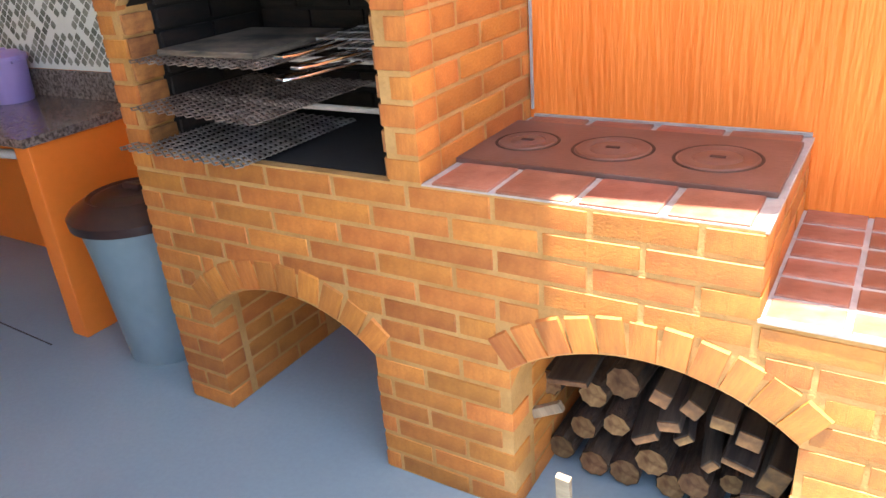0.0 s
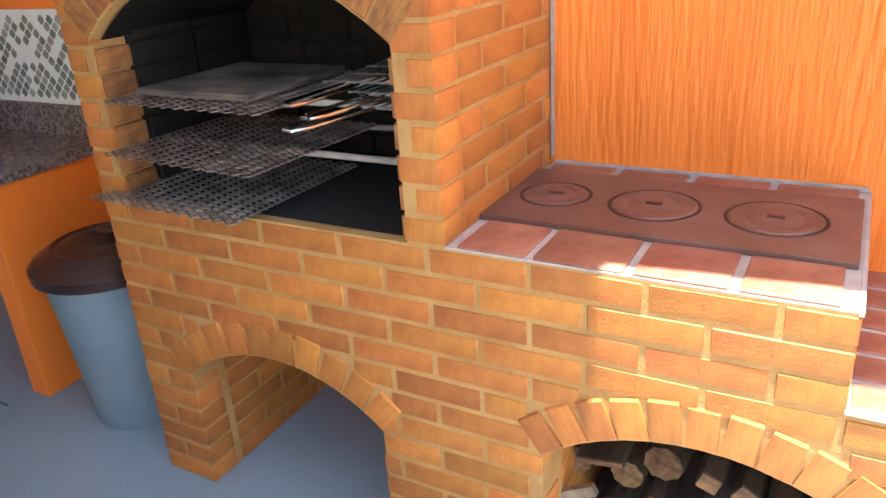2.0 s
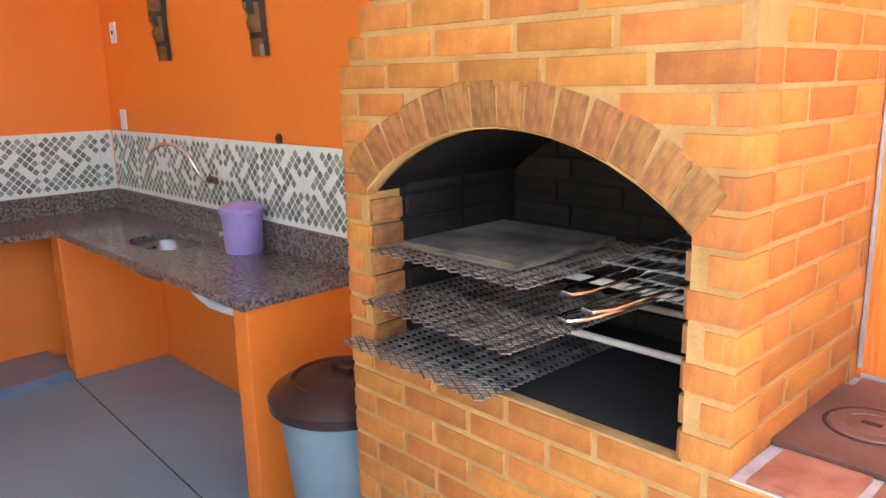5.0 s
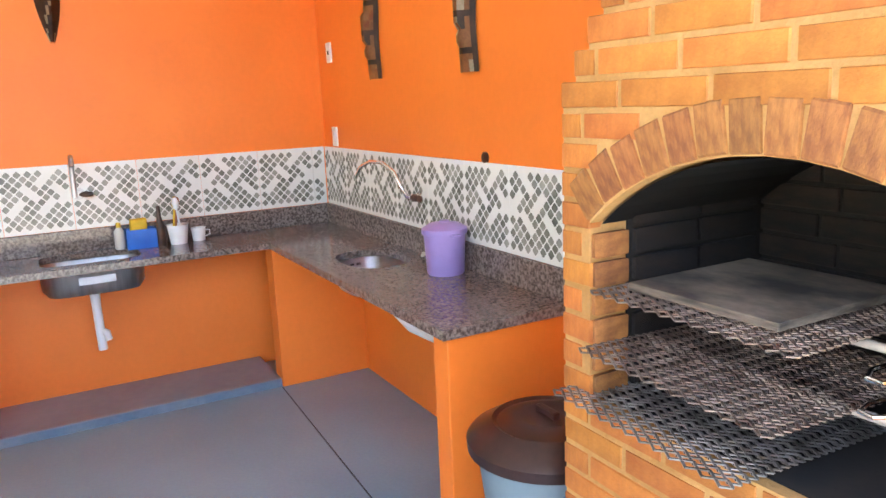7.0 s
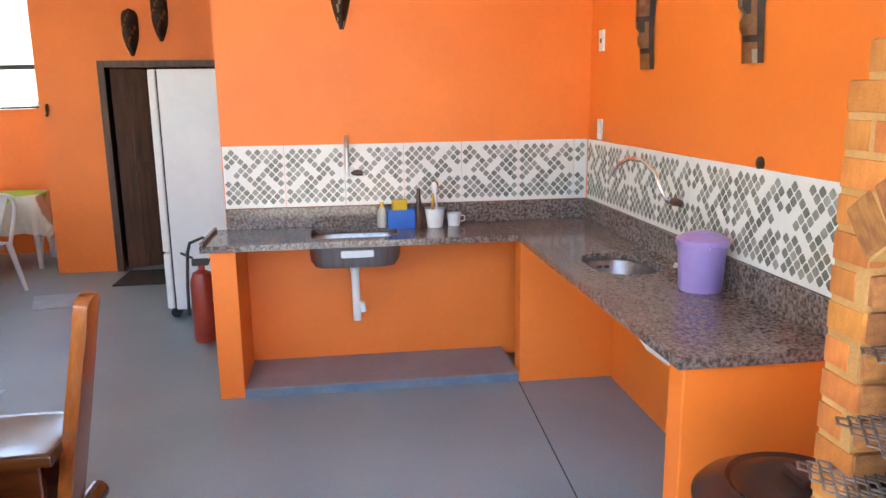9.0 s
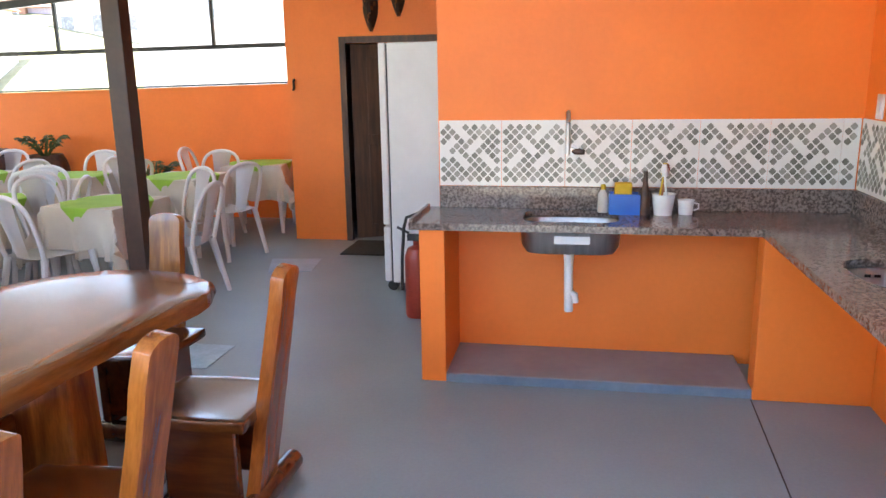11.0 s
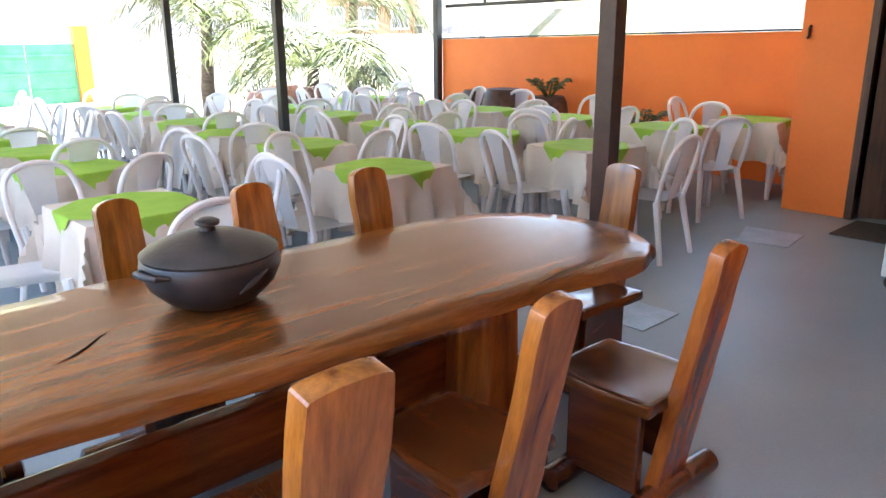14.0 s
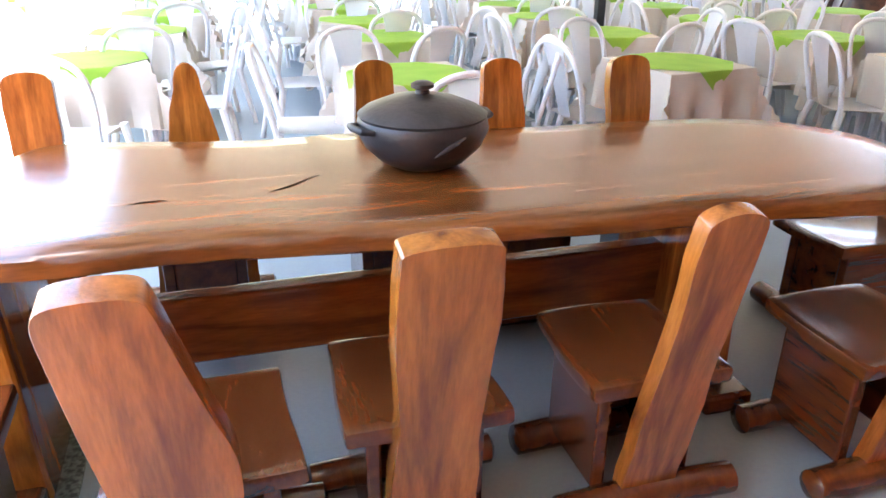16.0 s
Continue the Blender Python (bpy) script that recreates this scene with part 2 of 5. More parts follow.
def rounded(x0, x1, y0, y1, z0, z1, width=0.004, segments=2):
    bm = bmesh.new()
    box(bm, x0, x1, y0, y1, z0, z1)
    return soften(bm, width, segments)


def lathe(profile, steps=40, centre=(0, 0, 0), squash=1.0):
    """A body of revolution from (radius, height) pairs."""
    bm = bmesh.new()
    rings = []
    for r, z in profile:
        if r < 1e-5:
            rings.append([bm.verts.new((centre[0], centre[1], centre[2] + z))])
        else:
            rings.append([bm.verts.new((centre[0] + r * math.cos(2 * math.pi * k / steps), centre[1] + squash * r * math.sin(2 * math.pi * k / steps), centre[2] + z)) for k in range(steps)])
    for a, b in zip(rings, rings[1:]):
        for k in range(steps):
            j = (k + 1) % steps
            if len(a) == 1 and len(b) > 1:
                bm.faces.new((a[0], b[j], b[k]))
            elif len(b) == 1 and len(a) > 1:
                bm.faces.new((a[k], a[j], b[0]))
            elif len(a) > 1:
                bm.faces.new((a[k], a[j], b[j], b[k]))
    bmesh.ops.recalc_face_normals(bm, faces=bm.faces)
    return bm


def tube(points, radius, sides=10, bm=None, ends=True):
    """A pipe along points; radius may be a number or one per point."""
    bm = bm or bmesh.new()
    pts = [Vector(p) for p in points]
    radii = radius if isinstance(radius, (list, tuple)) else [radius] * len(pts)
    rings, up = [], None
    for i, p in enumerate(pts):
        d = (pts[min(i + 1, len(pts) - 1)] - pts[max(i - 1, 0)]).normalized()
        if up is None:
            up = d.orthogonal().normalized()
        up = (up - d * up.dot(d)).normalized()
        side = d.cross(up)
        rings.append([bm.verts.new(p + radii[i] * (math.cos(2 * math.pi * k / sides) * up + math.sin(2 * math.pi * k / sides) * side)) for k in range(sides)])
    for a, b in zip(rings, rings[1:]):
        for k in range(sides):
            bm.faces.new((a[k], a[(k + 1) % sides], b[(k + 1) % sides], b[k]))
    if ends:
        bm.faces.new(rings[0][::-1]), bm.faces.new(rings[-1])
    return bm


def prism(outline, y0, y1):
    """An outline in x and z, pushed from y0 to y1."""
    bm = bmesh.new()
    a = [bm.verts.new((x, y0, z)) for x, z in outline]
    b = [bm.verts.new((x, y1, z)) for x, z in outline]
    for tri in tessellate_polygon([[Vector((x, z, 0)) for x, z in outline]]):
        bm.faces.new([a[i] for i in tri]), bm.faces.new([b[i] for i in tri])
    for k in range(len(a)):
        j = (k + 1) % len(a)
        bm.faces.new((a[j], a[k], b[k], b[j]))
    bmesh.ops.recalc_face_normals(bm, faces=bm.faces)
    return bm


def slab(outline, z0, z1):
    """An outline in x and y, pushed from z0 to z1."""
    bm = prism(outline, z0, z1)
    bmesh.ops.transform(bm, matrix=Matrix(((1, 0, 0, 0), (0, 0, 1, 0), (0, 1, 0, 0), (0, 0, 0, 1))), verts=bm.verts)
    bmesh.ops.recalc_face_normals(bm, faces=bm.faces)
    return bm


def part(name, bm, material, parent=None, label="", smooth=False):
    me = bpy.data.meshes.new(name)
    bm.to_mesh(me)
    bm.free()
    me.materials.append(material)
    if smooth:
        for p in me.polygons:
            p.use_smooth = True
        me.set_sharp_from_angle(angle=radians(38))
    ob = new(name, me)
    if parent:
        ob.parent = parent
    if label:
        ob["label"] = label
    return ob


def thing(name, label, category, group="", at=None):
    ob = tagged(new(name), label, category, group)
    if at is not None:
        ob.matrix_basis = at
    return ob


def structure(name, bm, material, label, category):
    return tagged(part(name, bm, material), label, category, kind="structure")


def boxes(*dims):
    bm = bmesh.new()
    for d in dims:
        box(bm, *d)
    return bm


def oval(cx, cy, w, d, e, n=40):
    """A rounded opening: e near 0.4 is squarish, 1 is an ellipse."""
    pts = []
    for k in range(n):
        c, q = math.cos(2 * math.pi * k / n), math.sin(2 * math.pi * k / n)
        pts.append((cx + w / 2 * math.copysign(abs(c) ** e, c), cy + d / 2 * math.copysign(abs(q) ** e, q)))
    return pts


def slab_hole(outline, hole, z0, z1):
    """A slab with one opening through it."""
    bm = bmesh.new()
    flat = list(outline) + list(hole)
    lo = [bm.verts.new((x, y, z0)) for x, y in flat]
    hi = [bm.verts.new((x, y, z1)) for x, y in flat]
    for tri in tessellate_polygon([[Vector((*p, 0)) for p in outline], [Vector((*p, 0)) for p in hole]]):
        bm.faces.new([hi[i] for i in tri]), bm.faces.new([lo[i] for i in tri])
    n = len(outline)
    for loop in (range(n), range(n, len(flat))):
        loop = list(loop)
        for i, j in zip(loop, loop[1:] + loop[:1]):
            bm.faces.new((lo[i], lo[j], hi[j], hi[i]))
    bmesh.ops.recalc_face_normals(bm, faces=bm.faces)
    return bm


def rect(x0, x1, y0, y1):
    return [(x0, y0), (x1, y0), (x1, y1), (x0, y1)]


# ---------------------------------------------------------------- setting
CH = 2.95
structure("floor", boxes((-8, 5.6, -14.2, 0.4, -0.12, 0.0)), FLOOR, "smooth painted concrete floor, bluish grey and worn", "floor")
structure("ground", boxes((-400, 400, -400, 400, -0.6, -0.04)), GROUND, "pale dry ground around the covered terrace", "ground")
structure("wall_kitchen_back", boxes((-0.15, 4.36, 0.0, 0.16, 0, CH)), ORANGE, "smooth bright orange painted wall behind the counter", "wall")
structure("wall_stove", boxes((4.36, 7.6, 0.0, 0.16, 0, CH)), STUCCO, "orange wall with vertical combed stucco behind the stove", "wall")
structure("wall_kitchen_side", boxes((-0.16, 0.0, -2.22, 0.0, 0, CH)), ORANGE, "smooth bright orange painted wall above the sink", "wall")
structure("wall_alcove", boxes((-3.2, -0.16, -1.35, -1.2, 0, CH)), ORANGE, "orange painted wall of the alcove behind the refrigerator", "wall")
# door wall with an opening, then the low wall with the wide opening above it
structure("wall_door", boxes((-3.1, -2.95, -2.52, -1.35, 0, CH), (-3.1, -2.95, -3.7, -2.52, 1.93, CH), (-3.1, -2.95, -4.27, -3.7, 0, CH)), ORANGE,
          "orange painted wall with a dark doorway", "wall")
structure("wall_return", boxes((-4.05, -3.1, -4.27, -4.12, 0, CH)), ORANGE, "short orange return wall beside the doorway", "wall")
low = prism([(-10.0, 0), (-4.12, 0), (-4.12, 1.565), (-10.0, 1.46)], -4.2, -4.05)
bmesh.ops.transform(low, matrix=Matrix(((0, 1, 0, 0), (1, 0, 0, 0), (0, 0, 1, 0), (0, 0, 0, 1))), verts=low.verts)
bmesh.ops.recalc_face_normals(low, faces=low.faces)
structure("wall_dining", low, ORANGE, "orange half-height wall along the dining terrace", "wall")
# room walls take the dark door brown: the dimness is in their colour
structure("wall_room_behind_door", boxes((-5.0, -4.9, -4.0, -1.3, 0, CH), (-4.9, -3.1, -1.5, -1.35, 0, CH), (-4.9, -3.1, -4.1, -3.95, 0, CH), (-5.0, -3.1, -4.0, -1.3, 2.6, 2.7)), DOOR_AND_DIM_ROOM, "wall of the room behind the doorway, coloured dark for its dimness", "wall")
# kitchen ceiling, open on the stove side
structure("ceiling", slab([(-3.2, 0.16), (-3.2, -4.27), (-0.2, -4.27), (-0.2, -5.05), (4.2, -5.05), (4.2, -3.5), (4.42, -2.9), (4.74, -0.77), (7.6, -0.475), (7.6, 0.16)], CH, CH + 0.12), CEIL,
          "white painted flat ceiling over the kitchen", "ceiling")
structure("wall_garden_side", boxes((8.6, 8.75, -12, 0.2, -0.1, 2.3)), HOUSE_A, "pale garden wall on the open side", "wall")


def corrugated(x0, x1, y0, z0, y1, z1, pitch=0.18):
    bm = bmesh.new()
    n = int((x1 - x0) / pitch * 6)
    lo, hi = [], []
    for k in range(n + 1):
        x = x0 + (x1 - x0) * k / n
        d = 0.022 * math.sin(2 * math.pi * (x - x0) / pitch)
        lo.append(bm.verts.new((x, y0, z0 + d))), hi.append(bm.verts.new((x, y1, z1 + d)))
    for k in range(n):
        bm.faces.new((lo[k], lo[k + 1], hi[k + 1], hi[k]))
    r = bmesh.ops.solidify(bm, geom=list(bm.faces), thickness=0.004)
    return bm


structure("roof_dining", corrugated(-4.3, 4.6, -4.2, 2.92, -11.2, 2.36), CORRUGATED, "corrugated metal roof sloping over the dining terrace", "roof")


def beam(a, b, w=0.05, h=0.09, name="roof_beam", label="dark steel beam under the roof", material=None):
    a, b = Vector(a), Vector(b)
    bm = bmesh.new()
    box(bm, 0, (b - a).length, -w / 2, w / 2, -h / 2, h / 2)
    d = (b - a).to_track_quat("X", "Z").to_matrix().to_4x4()
    bmesh.ops.transform(bm, matrix=Matrix.Translation(a) @ d, verts=bm.verts)
    return tagged(part(name, soften(bm, 0.004, 1), material or STEEL_DARK), label, "beam", kind="structure")


for bx in (-4.1, -1.9, 0.0, 2.5, 4.5):
    beam((bx, -4.2, 2.83), (bx, -11.1, 2.28))
for by, bz in ((-4.3, 2.79), (-6.6, 2.61), (-8.9, 2.42), (-11.0, 2.25)):
    beam((-4.2, by, bz), (4.55, by, bz))
beam((-4.125, -4.27, 1.577), (-4.125, -10.0, 1.474), 0.19, 0.022, "ledge_dining", "dark sill on top of the half-height wall")
# frame of the wide opening over the dining wall
beam((-4.13, -4.27, 1.99), (-4.13, -10.0, 1.93), 0.04, 0.05, "window_rail", "thin dark steel rail across the wide opening")
for wy in (-5.6, -7.6, -9.2):
    beam((-4.13, wy, 1.96), (-4.13, wy, 2.85 - (-4.2 - wy) * 0.08), 0.04, 0.04, "window_mullion", "thin dark steel upright in the wide opening")


def post(name, x, y, w, d, h, material, label):
    p = thing(name, label, "post", "posts of the terrace roof", pose(x, y, 0))
    part("shaft", rounded(-w / 2, w / 2, -d / 2, d / 2, 0.0, h, 0.008), material, p)
    part("base_plate", rounded(-w * 0.75, w * 0.75, -d * 0.75, d * 0.75, 0.0, 0.015, 0.003), STEEL_DARK, p)


post("wooden_post", 0.03, -4.13, 0.11, 0.12, 2.8, POST, "thick square dark brown wooden roof post")
post("roof_post", 0.0, -7.9, 0.08, 0.08, 2.5, STEEL_DARK, "slim dark steel roof post among the chairs")
post("roof_post", -0.1, -10.6, 0.08, 0.08, 2.28, STEEL_DARK, "slim dark steel roof post among the chairs")
post("roof_post", -4.0, -10.05, 0.10, 0.10, 2.28, STEEL_DARK, "slim dark steel post at the end of the low wall")

# doorway
door = tagged(new("door_1"), "dark brown wooden door standing ajar in its frame", "door", kind="structure")
part("door_frame", boxes((-2.97, -2.92, -3.72, -3.66, 0, 1.93), (-2.97, -2.92, -2.56, -2.50, 0, 1.93), (-2.97, -2.92, -3.72, -2.50, 1.93, 1.99)), DOOR_AND_DIM_ROOM, door)
leaf = part("door_leaf", rounded(0, 1.05, -0.018, 0.018, 0.01, 1.92, 0.003), DOOR_AND_DIM_ROOM, door)
leaf.matrix_basis = pose(-3.02, -3.64, 0, 0, 0, 115)
for z0, z1 in ((0.15, 0.95), (1.05, 1.8)):
    q = part("door_panel", rounded(0.15, 0.9, -0.026, 0.026, z0, z1, 0.006), DOOR_AND_DIM_ROOM, leaf)
part("door_handle", tube([(0.98, -0.03, 1.0), (0.98, -0.06, 1.0), (0.88, -0.06, 1.0)], 0.009), STEEL, leaf)
structure("doormat", rounded(-2.9, -2.3, -3.6, -2.9, 0.002, 0.014, 0.004), RUBBER_MAT, "thin dark mat on the floor at the doorway", "mat")

structure("floor_joint", slab([(0.5, -0.552), (2.42, -0.64), (2.42, -0.646), (0.5, -0.558)], 0.0005, 0.002), STEEL_DARK, "thin dark joint line across the painted floor", "joint")

# hatches in the floor
for name, pts in (("floor_hatch", [(-2.07, -4.17), (-1.62, -4.02), (-1.68, -3.66), (-2.12, -3.72)]), ("floor_hatch", [(0.12, -3.84), (0.13, -3.5), (0.5, -3.5), (0.5, -3.84)])):
    structure(name, slab(pts, 0.001, 0.006), PATCH, "grey-blue painted inspection hatch set flush in the floor", "hatch")
structure("floor_mat", rounded(4.0, 4.6, -3.75, -3.1, 0.001, 0.012, 0.003), MESH_MAT, "grey-green mesh rubber mat on the floor under the table", "mat")

# ---------------------------------------------------------------- counters
CT = 0.875


def counter_pier(name, x0, x1, y0, y1, label):
    structure(name, rounded(x0, x1, y0, y1, 0, CT - 0.036, 0.006), ORANGE, label, "pier")


counter_pier("counter_pier_end", 0.0, 0.48, -2.245, -2.11, "orange painted masonry pier under the granite counter")
counter_pier("counter_pier_corner", 0.37, 0.5, -0.55, 0.0, "orange painted masonry pier in the counter's corner")
counter_pier("counter_pier_bin", 2.42, 2.52, -0.54, 0.0, "orange painted masonry pier beside the waste bin")
structure("plinth", rounded(0.0, 0.475, -2.11, -0.55, 0, 0.05, 0.004), PLINTH, "grey painted plinth in the recess under the sink", "plinth")
structure("plinth_stripe", boxes((0.475, 0.482, -2.11, -0.55, 0.0, 0.045)), STRIPE, "blue-grey painted stripe along the plinth's edge", "trim")

counter = tagged(new("granite_counter"), "L-shaped polished brown-grey granite counter with splashback", "counter")
part("side_worktop", slab_hole(rect(0.0, 0.515, -2.29, -0.567), oval(0.24, -1.47, 0.34, 0.5, 0.42), CT - 0.035, CT), GRANITE, counter)
part("back_worktop", slab_hole(rect(0.0, 2.54, -0.565, 0.0), oval(1.29, -0.27, 0.46, 0.32, 0.75), CT - 0.035, CT), GRANITE, counter)
part("side_splashback", rounded(0.0, 0.022, -2.215, -0.022, CT, 0.998, 0.003), GRANITE, counter)
part("back_splashback", rounded(0.0, 2.54, -0.022, 0.0, CT, 0.998, 0.003), GRANITE, counter)
part("end_lip", rounded(0.02, 0.5, -2.29, -2.272, CT, CT + 0.02, 0.003), GRANITE, counter)


def sink(name, cx, cy, w, d, depth, e, at_label):
    s = tagged(new(name), at_label, "sink")
    bm = bmesh.new()
    rings = []
    lip = CT - 0.036
    for r, z in ((1.12, lip - 0.001), (1.02, lip - 0.001), (1.0, lip - 0.008), (0.97, CT - depth * 0.8), (0.88, CT - depth), (0.2, CT - depth - 0.008), (0.02, CT - depth - 0.008)):
        rings.append([bm.verts.new((x, y, z)) for x, y in oval(cx, cy, w * r, d * r, e)])
    for a, b in zip(rings, rings[1:]):
        for k in range(40):
            bm.faces.new((a[k], a[(k + 1) % 40], b[(k + 1) % 40], b[k]))
    bmesh.ops.solidify(bm, geom=list(bm.faces), thickness=0.002)
    part("bowl", bm, STEEL, s, smooth=True)
    part("drain", lathe([(0.0, 0.004), (0.035, 0.004), (0.04, 0.0)], 24, (cx, cy, CT - depth - 0.004)), CHROME, s)
    for k in (-1, 1):
        part("overflow_slot", rounded(cx - w * 0.475, cx - w * 0.465, cy + k * 0.018 - 0.012, cy + k * 0.018 + 0.012, CT - 0.075, CT - 0.063, 0.002), BLACK, s)
    return s


sa = sink("kitchen_sink", 0.24, -1.47, 0.36, 0.52, 0.172, 0.42, "rectangular stainless steel sink set under the granite counter")
part("sticker", boxes((0.4165, 0.4185, -1.55, -1.37, 0.762, 0.802)), WHITE_PL, sa, "white sticker on the bowl")
sb = sink("hand_basin", 1.29, -0.27, 0.48, 0.34, 0.15, 0.75, "small oval stainless steel basin in the counter")
bm = tube([(0.27, -1.475, 0.72), (0.27, -1.475, 0.62), (0.275, -1.47, 0.36)], [0.03, 0.024, 0.024], 14)
wp = thing("waste_pipe", "white plastic waste pipe hanging under the sink", "pipe")
part("pipe", bm, WHITE_PL, wp, smooth=True)
part("cap", tube([(0.275, -1.47, 0.47), (0.275, -1.44, 0.45), (0.275, -1.435, 0.41)], 0.02, 12), WHITE_PL, wp, smooth=True)
wp2 = thing("waste_pipe", "white curved plastic waste pipe under the counter", "pipe")
pp = [(1.5, -0.33, 0.81), (1.75, -0.40, 0.80), (1.9, -0.43, 0.765), (2.05, -0.44, 0.742), (2.22, -0.45, 0.755), (2.42, -0.45, 0.77)]
part("pipe", tube(pp, 0.02, 12), WHITE_PL, wp2, smooth=True)

# taps
tap = thing("swan_neck_tap", "chrome wall tap with a high curved spout", "tap")
part("spout", tube([(1.33, -0.02, 1.16), (1.33, -0.08, 1.165), (1.32, -0.1, 1.21), (1.28, -0.12, 1.29), (1.21, -0.15, 1.335), (1.13, -0.18, 1.34), (1.06, -0.205, 1.31), (1.02, -0.22, 1.25)], 0.009, 12), CHROME, tap, smooth=True)
part("body", tube([(1.33, 0.0, 1.16), (1.33, -0.012, 1.16), (1.33, -0.013, 1.16), (1.33, -0.07, 1.16)], [0.03, 0.03, 0.017, 0.017], 16), CHROME, tap, smooth=True)
part("lever", tube([(1.33, -0.05, 1.16), (1.37, -0.06, 1.165), (1.43, -0.06, 1.165)], [0.013, 0.02, 0.016], 12), MASK_DARK, tap, smooth=True)
tap = thing("wall_tap", "upright steel wall tap with a dark lever above the sink", "tap")
part("body", tube([(0.0, -1.475, 1.2), (0.012, -1.475, 1.2), (0.013, -1.475, 1.2), (0.075, -1.475, 1.2)], [0.034, 0.034, 0.021, 0.021], 16), STEEL, tap, smooth=True)
part("spout", tube([(0.068, -1.495, 1.185), (0.068, -1.495, 1.25), (0.07, -1.495, 1.34), (0.08, -1.495, 1.39), (0.105, -1.495, 1.41), (0.14, -1.495, 1.4), (0.155, -1.495, 1.36)], [0.016, 0.014, 0.013, 0.012, 0.012, 0.012, 0.013], 12), STEEL, tap, smooth=True)
part("lever", tube([(0.06, -1.475, 1.2), (0.075, -1.44, 1.2), (0.08, -1.405, 1.197)], [0.014, 0.016, 0.012], 12), MASK_DARK, tap, "dark turning handle", smooth=True)


# tiles: white glaze with olive lozenges
def tile_row(name, n, origin, label, last=1.0):
    band = tagged(new(name), label, "tile", kind="structure")
    w, z0, h = 0.353, 1.0, 0.366
    for k in range(n):
        wide = w if k < n - 1 else w * last
        bm = bmesh.new()
        box(bm, 0.001, wide - 0.001, -0.008, 0, 0.0, h)
        soften(bm, 0.0012, 1)
        t = part("wall_tile", bm, TILE_WHITE, band)
        bm = bmesh.new()
        cols, rows = 7, 14
        a, b = w / cols * 0.41, h / rows * 0.82
        for r in range(rows):
            for c in range(cols + 1):
                cx = (c + (0.5 if r % 2 else 0.0)) * w / cols
                cz = (r + 0.5) * h / rows
                col = 2 * c + r % 2 if k % 2 else 2 * (cols - c) - r % 2
                p, q = (r + col) // 2, (r - col) // 2
                if random.Random(q * 31 + p // 3 * 7 + 5).random() < 0.18 or random.Random(p * 17 + q // 3 * 11 + 900).random() < 0.05 or cx + a > wide or cx - a < 0 or cz + b > h or cz - b < 0:
                    continue
                v = [bm.verts.new((cx + dx * a, -0.0095, cz + dz * b)) for dx, dz in ((-0.86, -0.14), (-0.14, -0.86), (0.14, -0.86), (0.86, -0.14), (0.86, 0.14), (0.14, 0.86), (-0.14, 0.86), (-0.86, 0.14))]
                bm.faces.new(v)
        ex = bmesh.ops.extrude_face_region(bm, geom=list(bm.faces))
        bmesh.ops.translate(bm, vec=(0, 0.0012, 0), verts=[v for v in ex["geom"] if isinstance(v, bmesh.types.BMVert)])
        bmesh.ops.recalc_face_normals(bm, faces=bm.faces)
        pat = part("lozenge_pattern", bm, TILE_DARK, t, "olive grey glazed lozenges")
        pat["kind"] = "stuff"
        t.matrix_basis = origin @ Matrix.Translation((k * w, 0, z0))
    return band


tile_row("tiles_back", 7, pose(0.012, -0.001, 0), "white tiles with olive lozenges above the back counter", 1.0)
tile_row("tiles_side", 7, pose(0.001, -2.215, 0, 0, 0, 90), "white tiles with grey-green lozenges above the sink", 0.24)


# ---------------------------------------------------------------- barbecue and stove of brick
def arc(x0, x1, spring, rise):
    c = x1 - x0
    r = (c * c / 4 + rise * rise) / (2 * rise)
    return (x0 + x1) / 2, spring + rise - r, r


def arc_points(x0, x1, spring, rise, n=14):
    cx, cz, r = arc(x0, x1, spring, rise)
    a = math.asin((x1 - x0) / 2 / r)
    return [(cx + r * math.sin(-a + 2 * a * k / n), cz + r * math.cos(-a + 2 * a * k / n)) for k in range(n + 1)]


FRONT, TOP, RING = -0.63, 0.935, 0.105
ARCH1, ARCH2, ARCH3 = (3.47, 4.14, 0.398, 0.132), (4.568, 5.237, 0.465, 0.12), (3.37, 4.26, 1.355, 0.17)
bbq = tagged(new("brick_barbecue"), "orange brick barbecue and wood stove with arched openings", "barbecue")
out = [(3.28, 0.0), (3.47, 0.0)] + arc_points(*ARCH1) + [(4.14, 0.0), (4.568, 0.0)] + arc_points(*ARCH2) + [(5.237, 0.0), (5.445, 0.0), (5.445, 0.737), (5.13, 0.737), (5.13, TOP), (3.28, TOP)]
base = part("base", prism(out, FRONT, -0.004), MORTAR, bbq, "yellowish mortar joints")
left = [(3.28, 1.66)]
x, z = 3.28, 1.66
while z < 2.3:
    x += 0.045
    left += [(x, z), (x, z + 0.0668)]
    z += 0.0668
out = [(3.28, TOP), (3.37, TOP)] + arc_points(*ARCH3) + [(4.26, TOP), (4.35, TOP), (4.35, CH - 0.01), (x, CH - 0.01)] + left[::-1]
tower = part("hood", prism(out, FRONT, -0.004), MORTAR, bbq, "yellowish mortar joints")
for d in ((3.372, 3.378, -0.525, -0.06, TOP + 0.005, 1.36), (4.252, 4.258, -0.525, -0.06, TOP + 0.005, 1.36), (3.372, 4.258, -0.06, -0.05, TOP + 0.005, 1.53), (3.372, 4.258, -0.6, -0.06, TOP + 0.001, TOP + 0.004)):
    part("soot_lining", boxes(d), SOOT, bbq, "soot-black firebox lining")
bm = bmesh.new()
ai = arc_points(3.374, 4.256, 1.35, 0.168)
ends = []
